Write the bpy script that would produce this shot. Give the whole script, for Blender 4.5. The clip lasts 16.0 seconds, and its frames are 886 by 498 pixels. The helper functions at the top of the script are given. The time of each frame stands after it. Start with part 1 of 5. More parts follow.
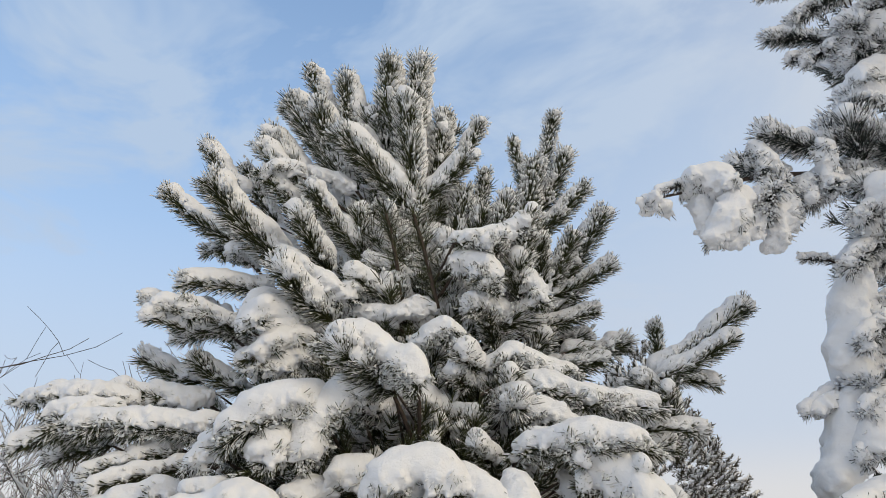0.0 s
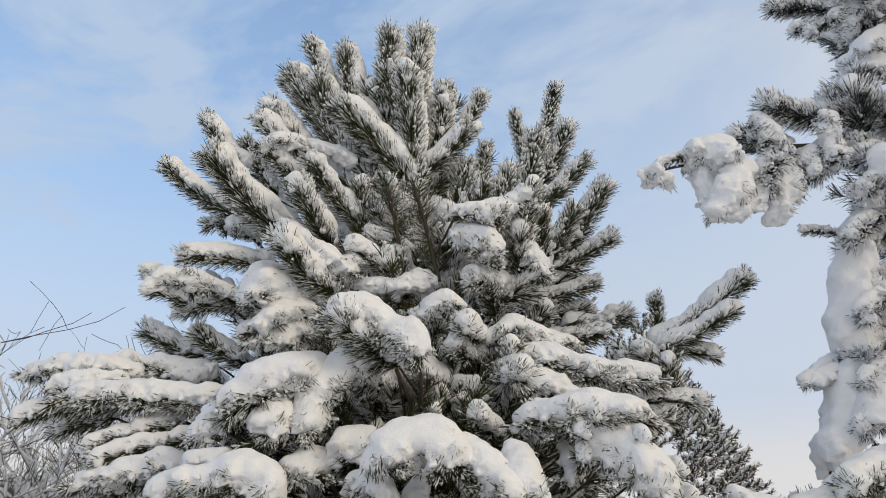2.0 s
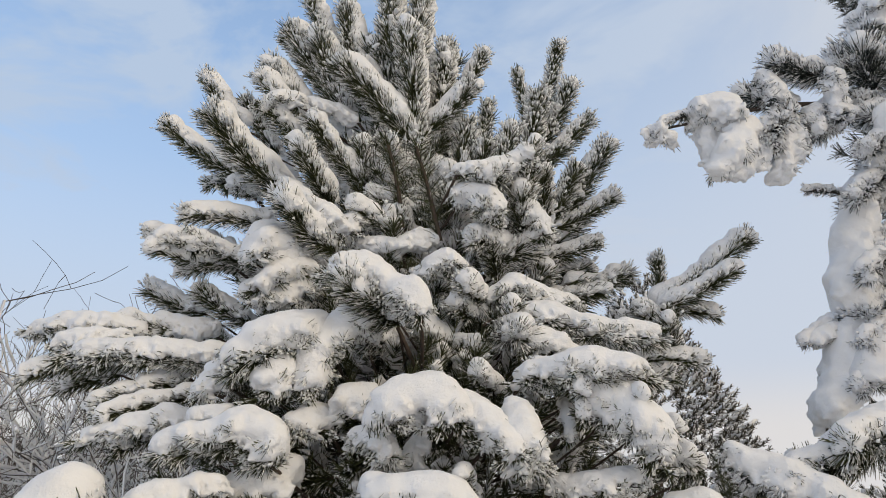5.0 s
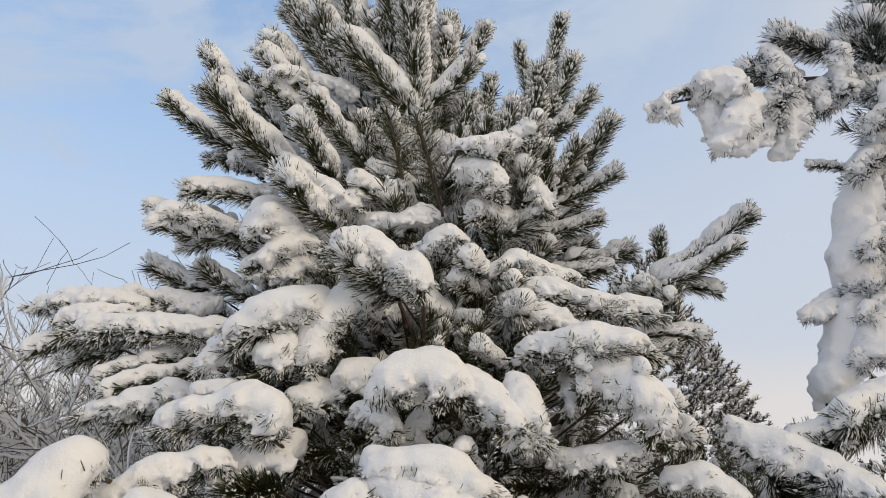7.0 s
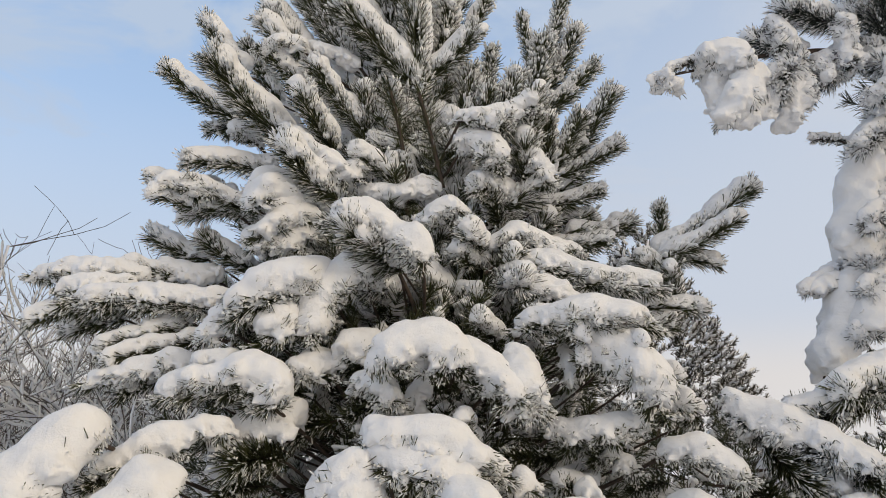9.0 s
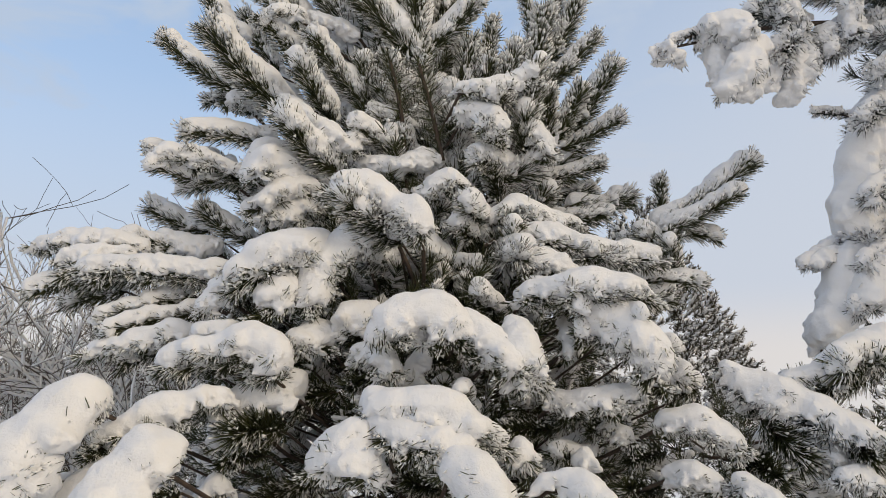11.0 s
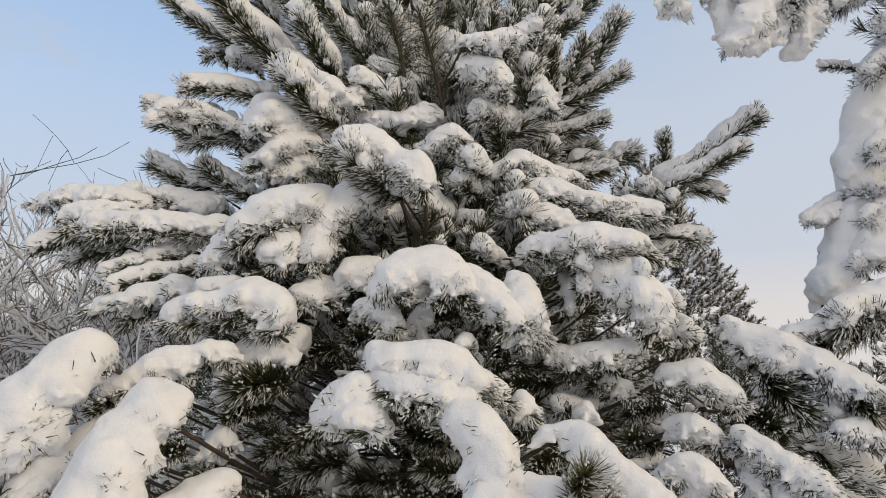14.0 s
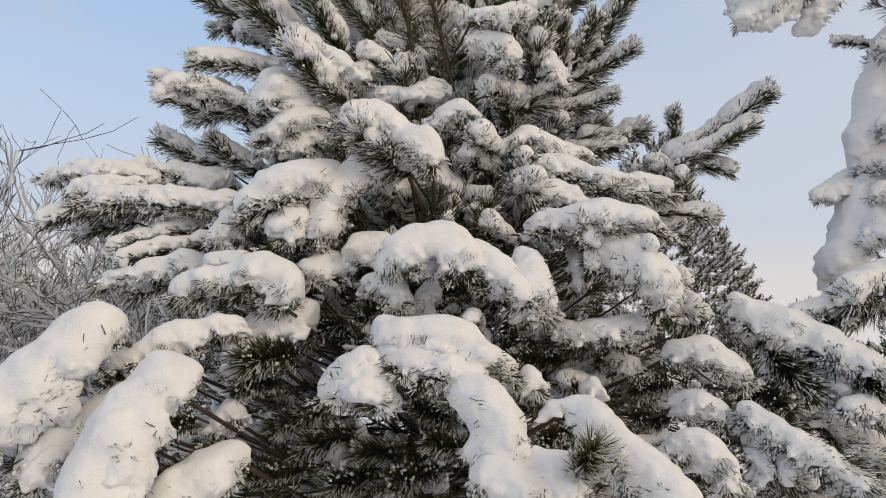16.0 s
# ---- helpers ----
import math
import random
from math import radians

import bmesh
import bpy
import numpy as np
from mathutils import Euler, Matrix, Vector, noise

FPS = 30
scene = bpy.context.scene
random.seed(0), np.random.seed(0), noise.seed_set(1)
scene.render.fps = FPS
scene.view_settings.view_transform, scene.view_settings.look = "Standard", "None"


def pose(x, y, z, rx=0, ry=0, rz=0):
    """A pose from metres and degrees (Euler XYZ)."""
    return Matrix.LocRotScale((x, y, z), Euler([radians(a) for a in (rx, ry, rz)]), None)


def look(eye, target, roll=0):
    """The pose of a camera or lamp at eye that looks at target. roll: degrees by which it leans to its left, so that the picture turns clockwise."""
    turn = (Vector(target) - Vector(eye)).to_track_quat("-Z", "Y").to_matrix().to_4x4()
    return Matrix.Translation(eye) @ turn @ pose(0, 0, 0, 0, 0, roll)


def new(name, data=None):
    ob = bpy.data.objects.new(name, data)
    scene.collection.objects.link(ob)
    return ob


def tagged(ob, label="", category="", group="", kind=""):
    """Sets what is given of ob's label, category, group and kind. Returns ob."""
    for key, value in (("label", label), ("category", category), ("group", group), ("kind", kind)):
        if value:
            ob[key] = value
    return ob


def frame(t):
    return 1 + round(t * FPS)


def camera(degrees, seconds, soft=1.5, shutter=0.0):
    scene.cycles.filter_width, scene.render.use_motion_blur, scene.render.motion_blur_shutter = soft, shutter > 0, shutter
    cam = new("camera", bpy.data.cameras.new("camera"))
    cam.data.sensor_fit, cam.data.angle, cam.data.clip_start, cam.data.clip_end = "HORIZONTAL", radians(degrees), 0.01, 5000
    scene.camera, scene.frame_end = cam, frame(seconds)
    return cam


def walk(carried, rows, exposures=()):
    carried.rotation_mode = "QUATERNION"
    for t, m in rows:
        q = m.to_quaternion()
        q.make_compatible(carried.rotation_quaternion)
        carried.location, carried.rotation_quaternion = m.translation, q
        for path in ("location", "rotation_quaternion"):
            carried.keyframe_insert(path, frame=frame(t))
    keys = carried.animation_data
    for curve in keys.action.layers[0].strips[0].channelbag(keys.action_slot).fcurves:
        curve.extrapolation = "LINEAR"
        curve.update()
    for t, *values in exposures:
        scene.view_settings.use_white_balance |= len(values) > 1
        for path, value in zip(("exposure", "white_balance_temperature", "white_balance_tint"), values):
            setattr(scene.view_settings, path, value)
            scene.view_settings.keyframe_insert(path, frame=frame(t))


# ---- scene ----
# ---- camera: held in the hand at eye height, tilting down from the tree's top ----
cam = camera(60.0, 16.0, soft=0.35)
ROWS = [
    (0, -0.0127, -0.0123, 1.6183, 114.154, 0.099, -0.485),
    (0.5, -0.0122, -0.0117, 1.6169, 113.749, 0.103, -0.409),
    (1, -0.0115, -0.0110, 1.6156, 113.253, 0.116, -0.340),
    (1.5, -0.0105, -0.0100, 1.6141, 112.787, 0.153, -0.309),
    (2, -0.0091, -0.0089, 1.6124, 112.251, 0.177, -0.313),
    (2.5, -0.0077, -0.0077, 1.6106, 111.677, 0.144, -0.318),
    (3, -0.0066, -0.0067, 1.6089, 111.134, 0.144, -0.292),
    (3.5, -0.0062, -0.0058, 1.6075, 110.621, 0.134, -0.268),
    (4, -0.0057, -0.0050, 1.6064, 110.178, 0.112, -0.245),
    (6.5, -0.0011, -0.0013, 1.6021, 108.009, 0.014, -0.035),
    (7, -0.0007, -0.0006, 1.6013, 107.580, 0.003, -0.009),
    (7.5, -0.0010, -0.0000, 1.6007, 107.204, -0.025, 0.015),
    (8, -0.0019, 0.0004, 1.6000, 106.630, -0.090, 0.033),
    (8.5, -0.0031, 0.0008, 1.5991, 106.054, -0.221, -0.016),
    (9, -0.0041, 0.0014, 1.5978, 105.509, -0.293, -0.096),
    (11.5, -0.0049, 0.0052, 1.5897, 103.071, -0.516, -0.183),
    (12, -0.0044, 0.0059, 1.5876, 102.553, -0.517, -0.153),
    (12.5, -0.0034, 0.0066, 1.5852, 102.062, -0.490, -0.125),
    (13, -0.0029, 0.0072, 1.5827, 101.500, -0.484, -0.098),
    (13.5, -0.0030, 0.0077, 1.5803, 100.941, -0.494, -0.064),
    (14, -0.0035, 0.0082, 1.5782, 100.509, -0.477, 0.006),
    (14.5, -0.0045, 0.0087, 1.5759, 100.112, -0.550, 0.078),
    (15, -0.0056, 0.0093, 1.5733, 99.661, -0.606, 0.158),
    (15.5, -0.0067, 0.0100, 1.5700, 99.250, -0.680, 0.299),
    (16, -0.0079, 0.0109, 1.5663, 98.895, -0.806, 0.467),
]
walk(cam, [(t, pose(x, y, z, rx, ry, rz)) for t, x, y, z, rx, ry, rz in ROWS], exposures=((0.0, -0.31, 6850, 11.0), (6.0, -0.32, 7070, 13.0), (16.0, -0.35, 7200, 13.5)))

# ---- light: hazy winter sky with thin cloud, veiled sun behind the camera ----
SUN_DIR = Vector((0.80, -0.50, 0.52)).normalized()
world = bpy.data.worlds.new("winter_sky")
scene.world = world
world.use_nodes = True
wn, wl = world.node_tree.nodes, world.node_tree.links
wn.clear()
w_out = wn.new("ShaderNodeOutputWorld")
w_bg = wn.new("ShaderNodeBackground")
w_sky = wn.new("ShaderNodeTexSky")
w_sky.sky_type, w_sky.sun_disc = "NISHITA", False
w_sky.sun_elevation = math.asin(SUN_DIR.z)
w_sky.sun_rotation = math.atan2(SUN_DIR.x, SUN_DIR.y)
w_sky.air_density, w_sky.dust_density, w_sky.ozone_density = 1.0, 0.6, 1.5
w_co = wn.new("ShaderNodeTexCoord")
w_map = wn.new("ShaderNodeMapping")
w_map.inputs["Scale"].default_value = (1.0, 1.0, 2.2)
w_map.inputs["Rotation"].default_value = (0.0, 0.35, 0.2)
w_map.inputs["Location"].default_value = (0.35, 0.2, 0.1)
w_noise = wn.new("ShaderNodeTexNoise")
w_noise.inputs["Scale"].default_value = 3.6
w_noise.inputs["Detail"].default_value = 5.0
w_noise.inputs["Roughness"].default_value = 0.58
w_noise.inputs["Distortion"].default_value = 0.5
w_ramp = wn.new("ShaderNodeValToRGB")
w_ramp.color_ramp.elements[0].position, w_ramp.color_ramp.elements[1].position = 0.39, 0.60
w_ramp.color_ramp.elements[0].color = (0.22, 0.22, 0.22, 1)
w_ramp.color_ramp.elements[1].color = (0.95, 0.95, 0.95, 1)
# the veil thickens towards the horizon
w_sep = wn.new("ShaderNodeSeparateXYZ")
w_hor = wn.new("ShaderNodeMapRange")
w_hor.inputs["From Min"].default_value, w_hor.inputs["From Max"].default_value = 0.12, 0.9
w_hor.inputs["To Min"].default_value, w_hor.inputs["To Max"].default_value = 1.0, 0.0
w_max = wn.new("ShaderNodeMath")
w_max.operation = "MAXIMUM"
w_mix = wn.new("ShaderNodeMix")
w_mix.data_type = "RGBA"
CLOUD = (5.6, 7.35, 9.9, 1.0)
w_mix.inputs["B"].default_value = CLOUD
w_scale = wn.new("ShaderNodeMix")
w_scale.data_type, w_scale.blend_type = "RGBA", "MULTIPLY"
w_scale.inputs["Factor"].default_value = 1.0
w_scale.inputs["B"].default_value = (2.25, 3.0, 3.4, 1.0)
w_glow = wn.new("ShaderNodeMix")
w_glow.data_type = "RGBA"
w_glow.inputs["B"].default_value = (7.4, 8.35, 9.8, 1.0)
w_hor2 = wn.new("ShaderNodeMapRange")
w_hor2.inputs["From Min"].default_value, w_hor2.inputs["From Max"].default_value = 0.06, 0.42
w_hor2.inputs["To Min"].default_value, w_hor2.inputs["To Max"].default_value = 0.9, 0.0
w_dot = wn.new("ShaderNodeVectorMath")
w_dot.operation = "DOT_PRODUCT"
w_dot.inputs[1].default_value = SUN_DIR
w_veil = wn.new("ShaderNodeMapRange")
w_veil.interpolation_type = "SMOOTHSTEP"
w_veil.inputs["From Min"].default_value, w_veil.inputs["From Max"].default_value = 0.05, 1.0
w_halo = wn.new("ShaderNodeMix")
w_halo.data_type = "RGBA"
w_halo.inputs["B"].default_value = (10.4, 9.2, 7.3, 1.0)
# a brighter bank of cloud on the side away from the shrubs
w_side = wn.new("ShaderNodeVectorMath")
w_side.operation = "DOT_PRODUCT"
w_side.inputs[1].default_value = (0.85, 0.45, -0.28)
w_bank = wn.new("ShaderNodeMapRange")
w_bank.interpolation_type = "SMOOTHSTEP"
w_bank.inputs["From Min"].default_value, w_bank.inputs["From Max"].default_value = 0.10, 0.80
w_bank.inputs["To Max"].default_value = 0.85
w_pale = wn.new("ShaderNodeMix")
w_pale.data_type = "RGBA"
w_pale.inputs["B"].default_value = (7.0, 8.2, 10.0, 1.0)
# warm light low over the horizon
w_low = wn.new("ShaderNodeMapRange")
w_low.interpolation_type = "SMOOTHSTEP"
w_low.inputs["From Min"].default_value, w_low.inputs["From Max"].default_value = 0.09, 0.19
w_low.inputs["To Min"].default_value, w_low.inputs["To Max"].default_value = 0.7, 0.0
w_warm = wn.new("ShaderNodeMix")
w_warm.data_type = "RGBA"
w_warm.inputs["B"].default_value = (9.3, 9.3, 9.3, 1.0)
w_bg.inputs["Strength"].default_value = 0.1
for a, b in ((w_co.outputs["Generated"], w_map.inputs["Vector"]), (w_map.outputs["Vector"], w_noise.inputs["Vector"]),
             (w_noise.outputs["Fac"], w_ramp.inputs["Fac"]), (w_co.outputs["Generated"], w_sep.inputs["Vector"]),
             (w_sep.outputs["Z"], w_hor.inputs["Value"]), (w_sep.outputs["Z"], w_hor2.inputs["Value"]),
             (w_ramp.outputs["Color"], w_max.inputs[0]), (w_hor.outputs["Result"], w_max.inputs[1]),
             (w_max.outputs["Value"], w_mix.inputs["Factor"]), (w_sky.outputs["Color"], w_scale.inputs["A"]),
             (w_scale.outputs["Result"], w_mix.inputs["A"]), (w_mix.outputs["Result"], w_glow.inputs["A"]),
             (w_hor2.outputs["Result"], w_glow.inputs["Factor"]), (w_co.outputs["Generated"], w_dot.inputs[0]),
             (w_dot.outputs["Value"], w_veil.inputs["Value"]), (w_veil.outputs["Result"], w_halo.inputs["Factor"]),
             (w_co.outputs["Generated"], w_side.inputs[0]), (w_side.outputs["Value"], w_bank.inputs["Value"]),
             (w_bank.outputs["Result"], w_pale.inputs["Factor"]), (w_glow.outputs["Result"], w_pale.inputs["A"]),
             (w_pale.outputs["Result"], w_warm.inputs["A"]), (w_sep.outputs["Z"], w_low.inputs["Value"]),
             (w_low.outputs["Result"], w_warm.inputs["Factor"]), (w_warm.outputs["Result"], w_halo.inputs["A"]), (w_halo.outputs["Result"], w_bg.inputs["Color"]),
             (w_bg.outputs["Background"], w_out.inputs["Surface"])):
    wl.new(a, b)
sun = new("sun", bpy.data.lights.new("sun", "SUN"))
sun.data.energy, sun.data.angle, sun.data.color = 1.1, radians(16), (1.0, 0.94, 0.81)
sun.matrix_world = look(SUN_DIR * 30, (0, 0, 0))


# ---- materials ----
def material(name, rough=0.6):
    m = bpy.data.materials.new(name)
    m.use_nodes = True
    n = m.node_tree.nodes
    p = n["Principled BSDF"]
    p.inputs["Roughness"].default_value = rough
    return m, n, m.node_tree.links, p


def noise_node(n, l, scale, detail=3.0, rough=0.55):
    co, t = n.new("ShaderNodeTexCoord"), n.new("ShaderNodeTexNoise")
    t.inputs["Scale"].default_value, t.inputs["Detail"].default_value, t.inputs["Roughness"].default_value = scale, detail, rough
    l.new(co.outputs["Object"], t.inputs["Vector"])
    return t


def ramp_node(n, l, fac, stops):
    r = n.new("ShaderNodeValToRGB")
    e = r.color_ramp.elements
    while len(e) < len(stops):
        e.new(0.5)
    for k, (at, c) in enumerate(stops):
        e[k].position, e[k].color = at, (*c, 1.0)
    l.new(fac, r.inputs["Fac"])
    return r


def bump_chain(n, l, p, layers):
    last = None
    for scale, strength, dist in layers:
        t, b = noise_node(n, l, scale, 4.0, 0.6), n.new("ShaderNodeBump")
        b.inputs["Strength"].default_value, b.inputs["Distance"].default_value = strength, dist
        l.new(t.outputs["Fac"], b.inputs["Height"])
        if last:
            l.new(last, b.inputs["Normal"])
        last = b.outputs["Normal"]
    l.new(last, p.inputs["Normal"])


def snow_material(name, tint):
    m, n, l, p = material(name, 0.55)
    t = noise_node(n, l, 14.0, 4.0)
    r = ramp_node(n, l, t.outputs["Fac"], [(0.25, tuple(0.93 * c for c in tint)), (0.7, tint)])
    l.new(r.outputs["Color"], p.inputs["Base Color"])
    p.inputs["Specular IOR Level"].default_value = 0.25
    bump_chain(n, l, p, [(26.0, 0.45, 0.014), (95.0, 0.6, 0.006), (380.0, 0.5, 0.0018)])
    return m


SNOW = snow_material("snow", (0.90, 0.905, 0.915))
GROUND_SNOW = snow_material("ground_snow", (0.88, 0.89, 0.91))


def needle_material(name, dark, light, frost, amount):
    m, n, l, p = material(name, 0.5)
    geo, att = n.new("ShaderNodeNewGeometry"), n.new("ShaderNodeAttribute")
    att.attribute_name = "along"
    green = ramp_node(n, l, geo.outputs["Random Per Island"], [(0.0, dark), (0.75, light), (1.0, tuple(1.5 * c for c in light))])
    big = noise_node(n, l, 13.0, 4.0)
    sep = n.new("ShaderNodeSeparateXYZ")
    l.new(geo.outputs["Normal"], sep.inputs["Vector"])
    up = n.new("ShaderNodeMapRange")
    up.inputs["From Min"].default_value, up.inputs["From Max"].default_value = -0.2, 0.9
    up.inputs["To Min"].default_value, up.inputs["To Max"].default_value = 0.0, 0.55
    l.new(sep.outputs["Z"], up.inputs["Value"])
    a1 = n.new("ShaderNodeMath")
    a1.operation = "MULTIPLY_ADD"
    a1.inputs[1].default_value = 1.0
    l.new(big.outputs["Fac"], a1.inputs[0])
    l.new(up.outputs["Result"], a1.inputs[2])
    a2 = n.new("ShaderNodeMath")
    a2.operation = "MULTIPLY_ADD"
    a2.inputs[1].default_value = 1.0
    l.new(att.outputs["Fac"], a2.inputs[0])
    l.new(a1.outputs["Value"], a2.inputs[2])
    a3 = n.new("ShaderNodeMath")
    a3.operation = "MULTIPLY_ADD"
    a3.inputs[1].default_value = 0.4
    l.new(geo.outputs["Random Per Island"], a3.inputs[0])
    l.new(a2.outputs["Value"], a3.inputs[2])
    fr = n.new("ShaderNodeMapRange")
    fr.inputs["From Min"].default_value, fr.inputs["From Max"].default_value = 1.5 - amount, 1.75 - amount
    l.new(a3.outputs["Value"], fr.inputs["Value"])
    mix = n.new("ShaderNodeMix")
    mix.data_type = "RGBA"
    mix.inputs["B"].default_value = (*frost, 1.0)
    rime = n.new("ShaderNodeMath")
    rime.operation = "GREATER_THAN"
    rime.inputs[1].default_value = 1.3
    l.new(att.outputs["Fac"], rime.inputs[0])
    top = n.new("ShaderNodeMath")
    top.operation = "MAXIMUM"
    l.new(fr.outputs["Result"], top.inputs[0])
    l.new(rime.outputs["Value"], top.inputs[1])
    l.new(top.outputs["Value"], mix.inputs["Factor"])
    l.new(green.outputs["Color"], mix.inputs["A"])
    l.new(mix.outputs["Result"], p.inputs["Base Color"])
    p.inputs["Specular IOR Level"].default_value = 0.3
    return m


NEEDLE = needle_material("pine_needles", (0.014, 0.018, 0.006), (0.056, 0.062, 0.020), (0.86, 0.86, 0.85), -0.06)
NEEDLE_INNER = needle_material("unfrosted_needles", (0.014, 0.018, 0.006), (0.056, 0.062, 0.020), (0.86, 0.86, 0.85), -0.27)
# the shaded neighbour's needles: bluish shade put into green and frost colours
NEEDLE_SHADED = needle_material("shade_tinted_needles", (0.020, 0.026, 0.023), (0.055, 0.066, 0.055), (0.84, 0.85, 0.87), -0.04)
NEEDLE_FAR = needle_material("brownish_needles", (0.022, 0.019, 0.011), (0.075, 0.062, 0.036), (0.80, 0.79, 0.78), -0.05)
NEEDLE_FRESH = needle_material("golden_green_needles", (0.045, 0.045, 0.014), (0.13, 0.12, 0.045), (0.78, 0.78, 0.74), 0.05)


def bark_material(name, dark, light):
    m, n, l, p = material(name, 0.85)
    t = noise_node(n, l, 30.0, 6.0, 0.65)
    r = ramp_node(n, l, t.outputs["Fac"], [(0.3, dark), (0.6, light), (0.8, tuple(1.3 * c for c in light))])
    l.new(r.outputs["Color"], p.inputs["Base Color"])
    bump_chain(n, l, p, [(45.0, 0.6, 0.006), (180.0, 0.4, 0.002)])
    return m


BARK = bark_material("pine_bark", (0.022, 0.016, 0.012), (0.085, 0.058, 0.042))
SHRUB_BARK = bark_material("shrub_bark", (0.045, 0.036, 0.03), (0.13, 0.105, 0.088))


# ---- mesh builders ----
def raw_mesh(name, verts, tris, mat, smooth=True, along=None, quads=None):
    me = bpy.data.meshes.new(name)
    nt, nq = len(tris), 0 if quads is None else len(quads)
    idx = np.concatenate([np.asarray(tris, np.int32).ravel(), np.asarray(quads, np.int32).ravel() if nq else np.zeros(0, np.int32)])
    start = np.concatenate([np.arange(nt) * 3, nt * 3 + np.arange(nq) * 4]).astype(np.int32)
    me.vertices.add(len(verts))
    me.vertices.foreach_set("co", np.asarray(verts, np.float32).ravel())
    me.loops.add(len(idx))
    me.loops.foreach_set("vertex_index", idx)
    me.polygons.add(nt + nq)
    me.polygons.foreach_set("loop_start", start)
    me.polygons.foreach_set("use_smooth", np.full(nt + nq, smooth))
    if along is not None:
        me.attributes.new("along", "FLOAT", "POINT").data.foreach_set("value", np.asarray(along, np.float32))
    me.update(calc_edges=True)
    me.materials.append(mat)
    return me


def part(name, me, parent, label="", kind=""):
    ob = new(name, me)
    ob.parent = parent
    ob.matrix_parent_inverse = parent.matrix_world.inverted() if parent.parent is None else Matrix.Identity(4)
    if parent.parent is None:
        ob.matrix_parent_inverse = Matrix.Translation(-parent.location)
    return tagged(ob, label, "", "", kind)


RNG = np.random.default_rng(7)
LATTICE = RNG.random((32, 32, 32)).astype(np.float32)


def value_noise(p):
    """Smooth lattice noise in -1..1 at points p."""
    i = np.floor(p).astype(np.int64)
    f = (p - i).astype(np.float32)
    f = f * f * (3 - 2 * f)
    i &= 31
    j = (i + 1) & 31
    x0, y0, z0, x1, y1, z1 = i[..., 0], i[..., 1], i[..., 2], j[..., 0], j[..., 1], j[..., 2]
    fx, fy, fz = f[..., 0], f[..., 1], f[..., 2]
    a = LATTICE[x0, y0, z0] * (1 - fx) + LATTICE[x1, y0, z0] * fx
    b = LATTICE[x0, y1, z0] * (1 - fx) + LATTICE[x1, y1, z0] * fx
    c = LATTICE[x0, y0, z1] * (1 - fx) + LATTICE[x1, y0, z1] * fx
    d = LATTICE[x0, y1, z1] * (1 - fx) + LATTICE[x1, y1, z1] * fx
    a = a * (1 - fy) + b * fy
    c = c * (1 - fy) + d * fy
    return 2 * (a * (1 - fz) + c * fz) - 1


CORNERS = [(a, b, c) for a in (0, 1) for b in (0, 1) for c in (0, 1)]
EDGES = [(p, q) for p in CORNERS for q in CORNERS if sum(q) - sum(p) == 1 and all(q[k] >= p[k] for k in range(3))]


def skin(field, origin, h):
    """The smooth surface where a field on a grid changes sign: vertices and quads."""
    n = field.shape
    m = tuple(k - 1 for k in n)

    def corner(c):
        return field[c[0]:c[0] + m[0], c[1]:c[1] + m[1], c[2]:c[2] + m[2]]

    inside = sum((corner(c) < 0).astype(np.int8) for c in CORNERS)
    cells = np.argwhere((inside > 0) & (inside < 8))
    if not len(cells):
        return np.zeros((0, 3)), np.zeros((0, 4), int)
    number = np.full(m, -1, np.int64)
    number[tuple(cells.T)] = np.arange(len(cells))
    total, count = np.zeros((len(cells), 3)), np.zeros(len(cells))
    for p, q in EDGES:
        a, b = corner(p)[tuple(cells.T)], corner(q)[tuple(cells.T)]
        cross = (a < 0) != (b < 0)
        s = np.where(cross, a / np.where(cross, a - b, 1.0), 0.0)
        total += cross[:, None] * (np.array(p) + s[:, None] * (np.array(q) - np.array(p)))
        count += cross
    verts = origin + h * (cells + total / count[:, None])
    quads = []
    for ax in range(3):
        u, v = (ax + 1) % 3, (ax + 2) % 3
        lo = [slice(1, m[k]) for k in range(3)]
        lo[ax] = slice(0, m[ax])
        hi = list(lo)
        hi[ax] = slice(1, m[ax] + 1)
        a, b = field[tuple(lo)] < 0, field[tuple(hi)] < 0
        at = np.argwhere(a != b)
        if not len(at):
            continue
        flip = a[tuple(at.T)]
        off = np.ones(3, int)
        off[ax] = 0
        at = at + off
        du, dv = np.eye(3, dtype=int)[u], np.eye(3, dtype=int)[v]
        q = np.stack([number[tuple((at - du - dv).T)], number[tuple((at - dv).T)], number[tuple(at.T)], number[tuple((at - du).T)]], 1)
        q[~flip] = q[~flip][:, ::-1]
        quads.append(q[(q >= 0).all(1)])
    return verts, np.concatenate(quads)


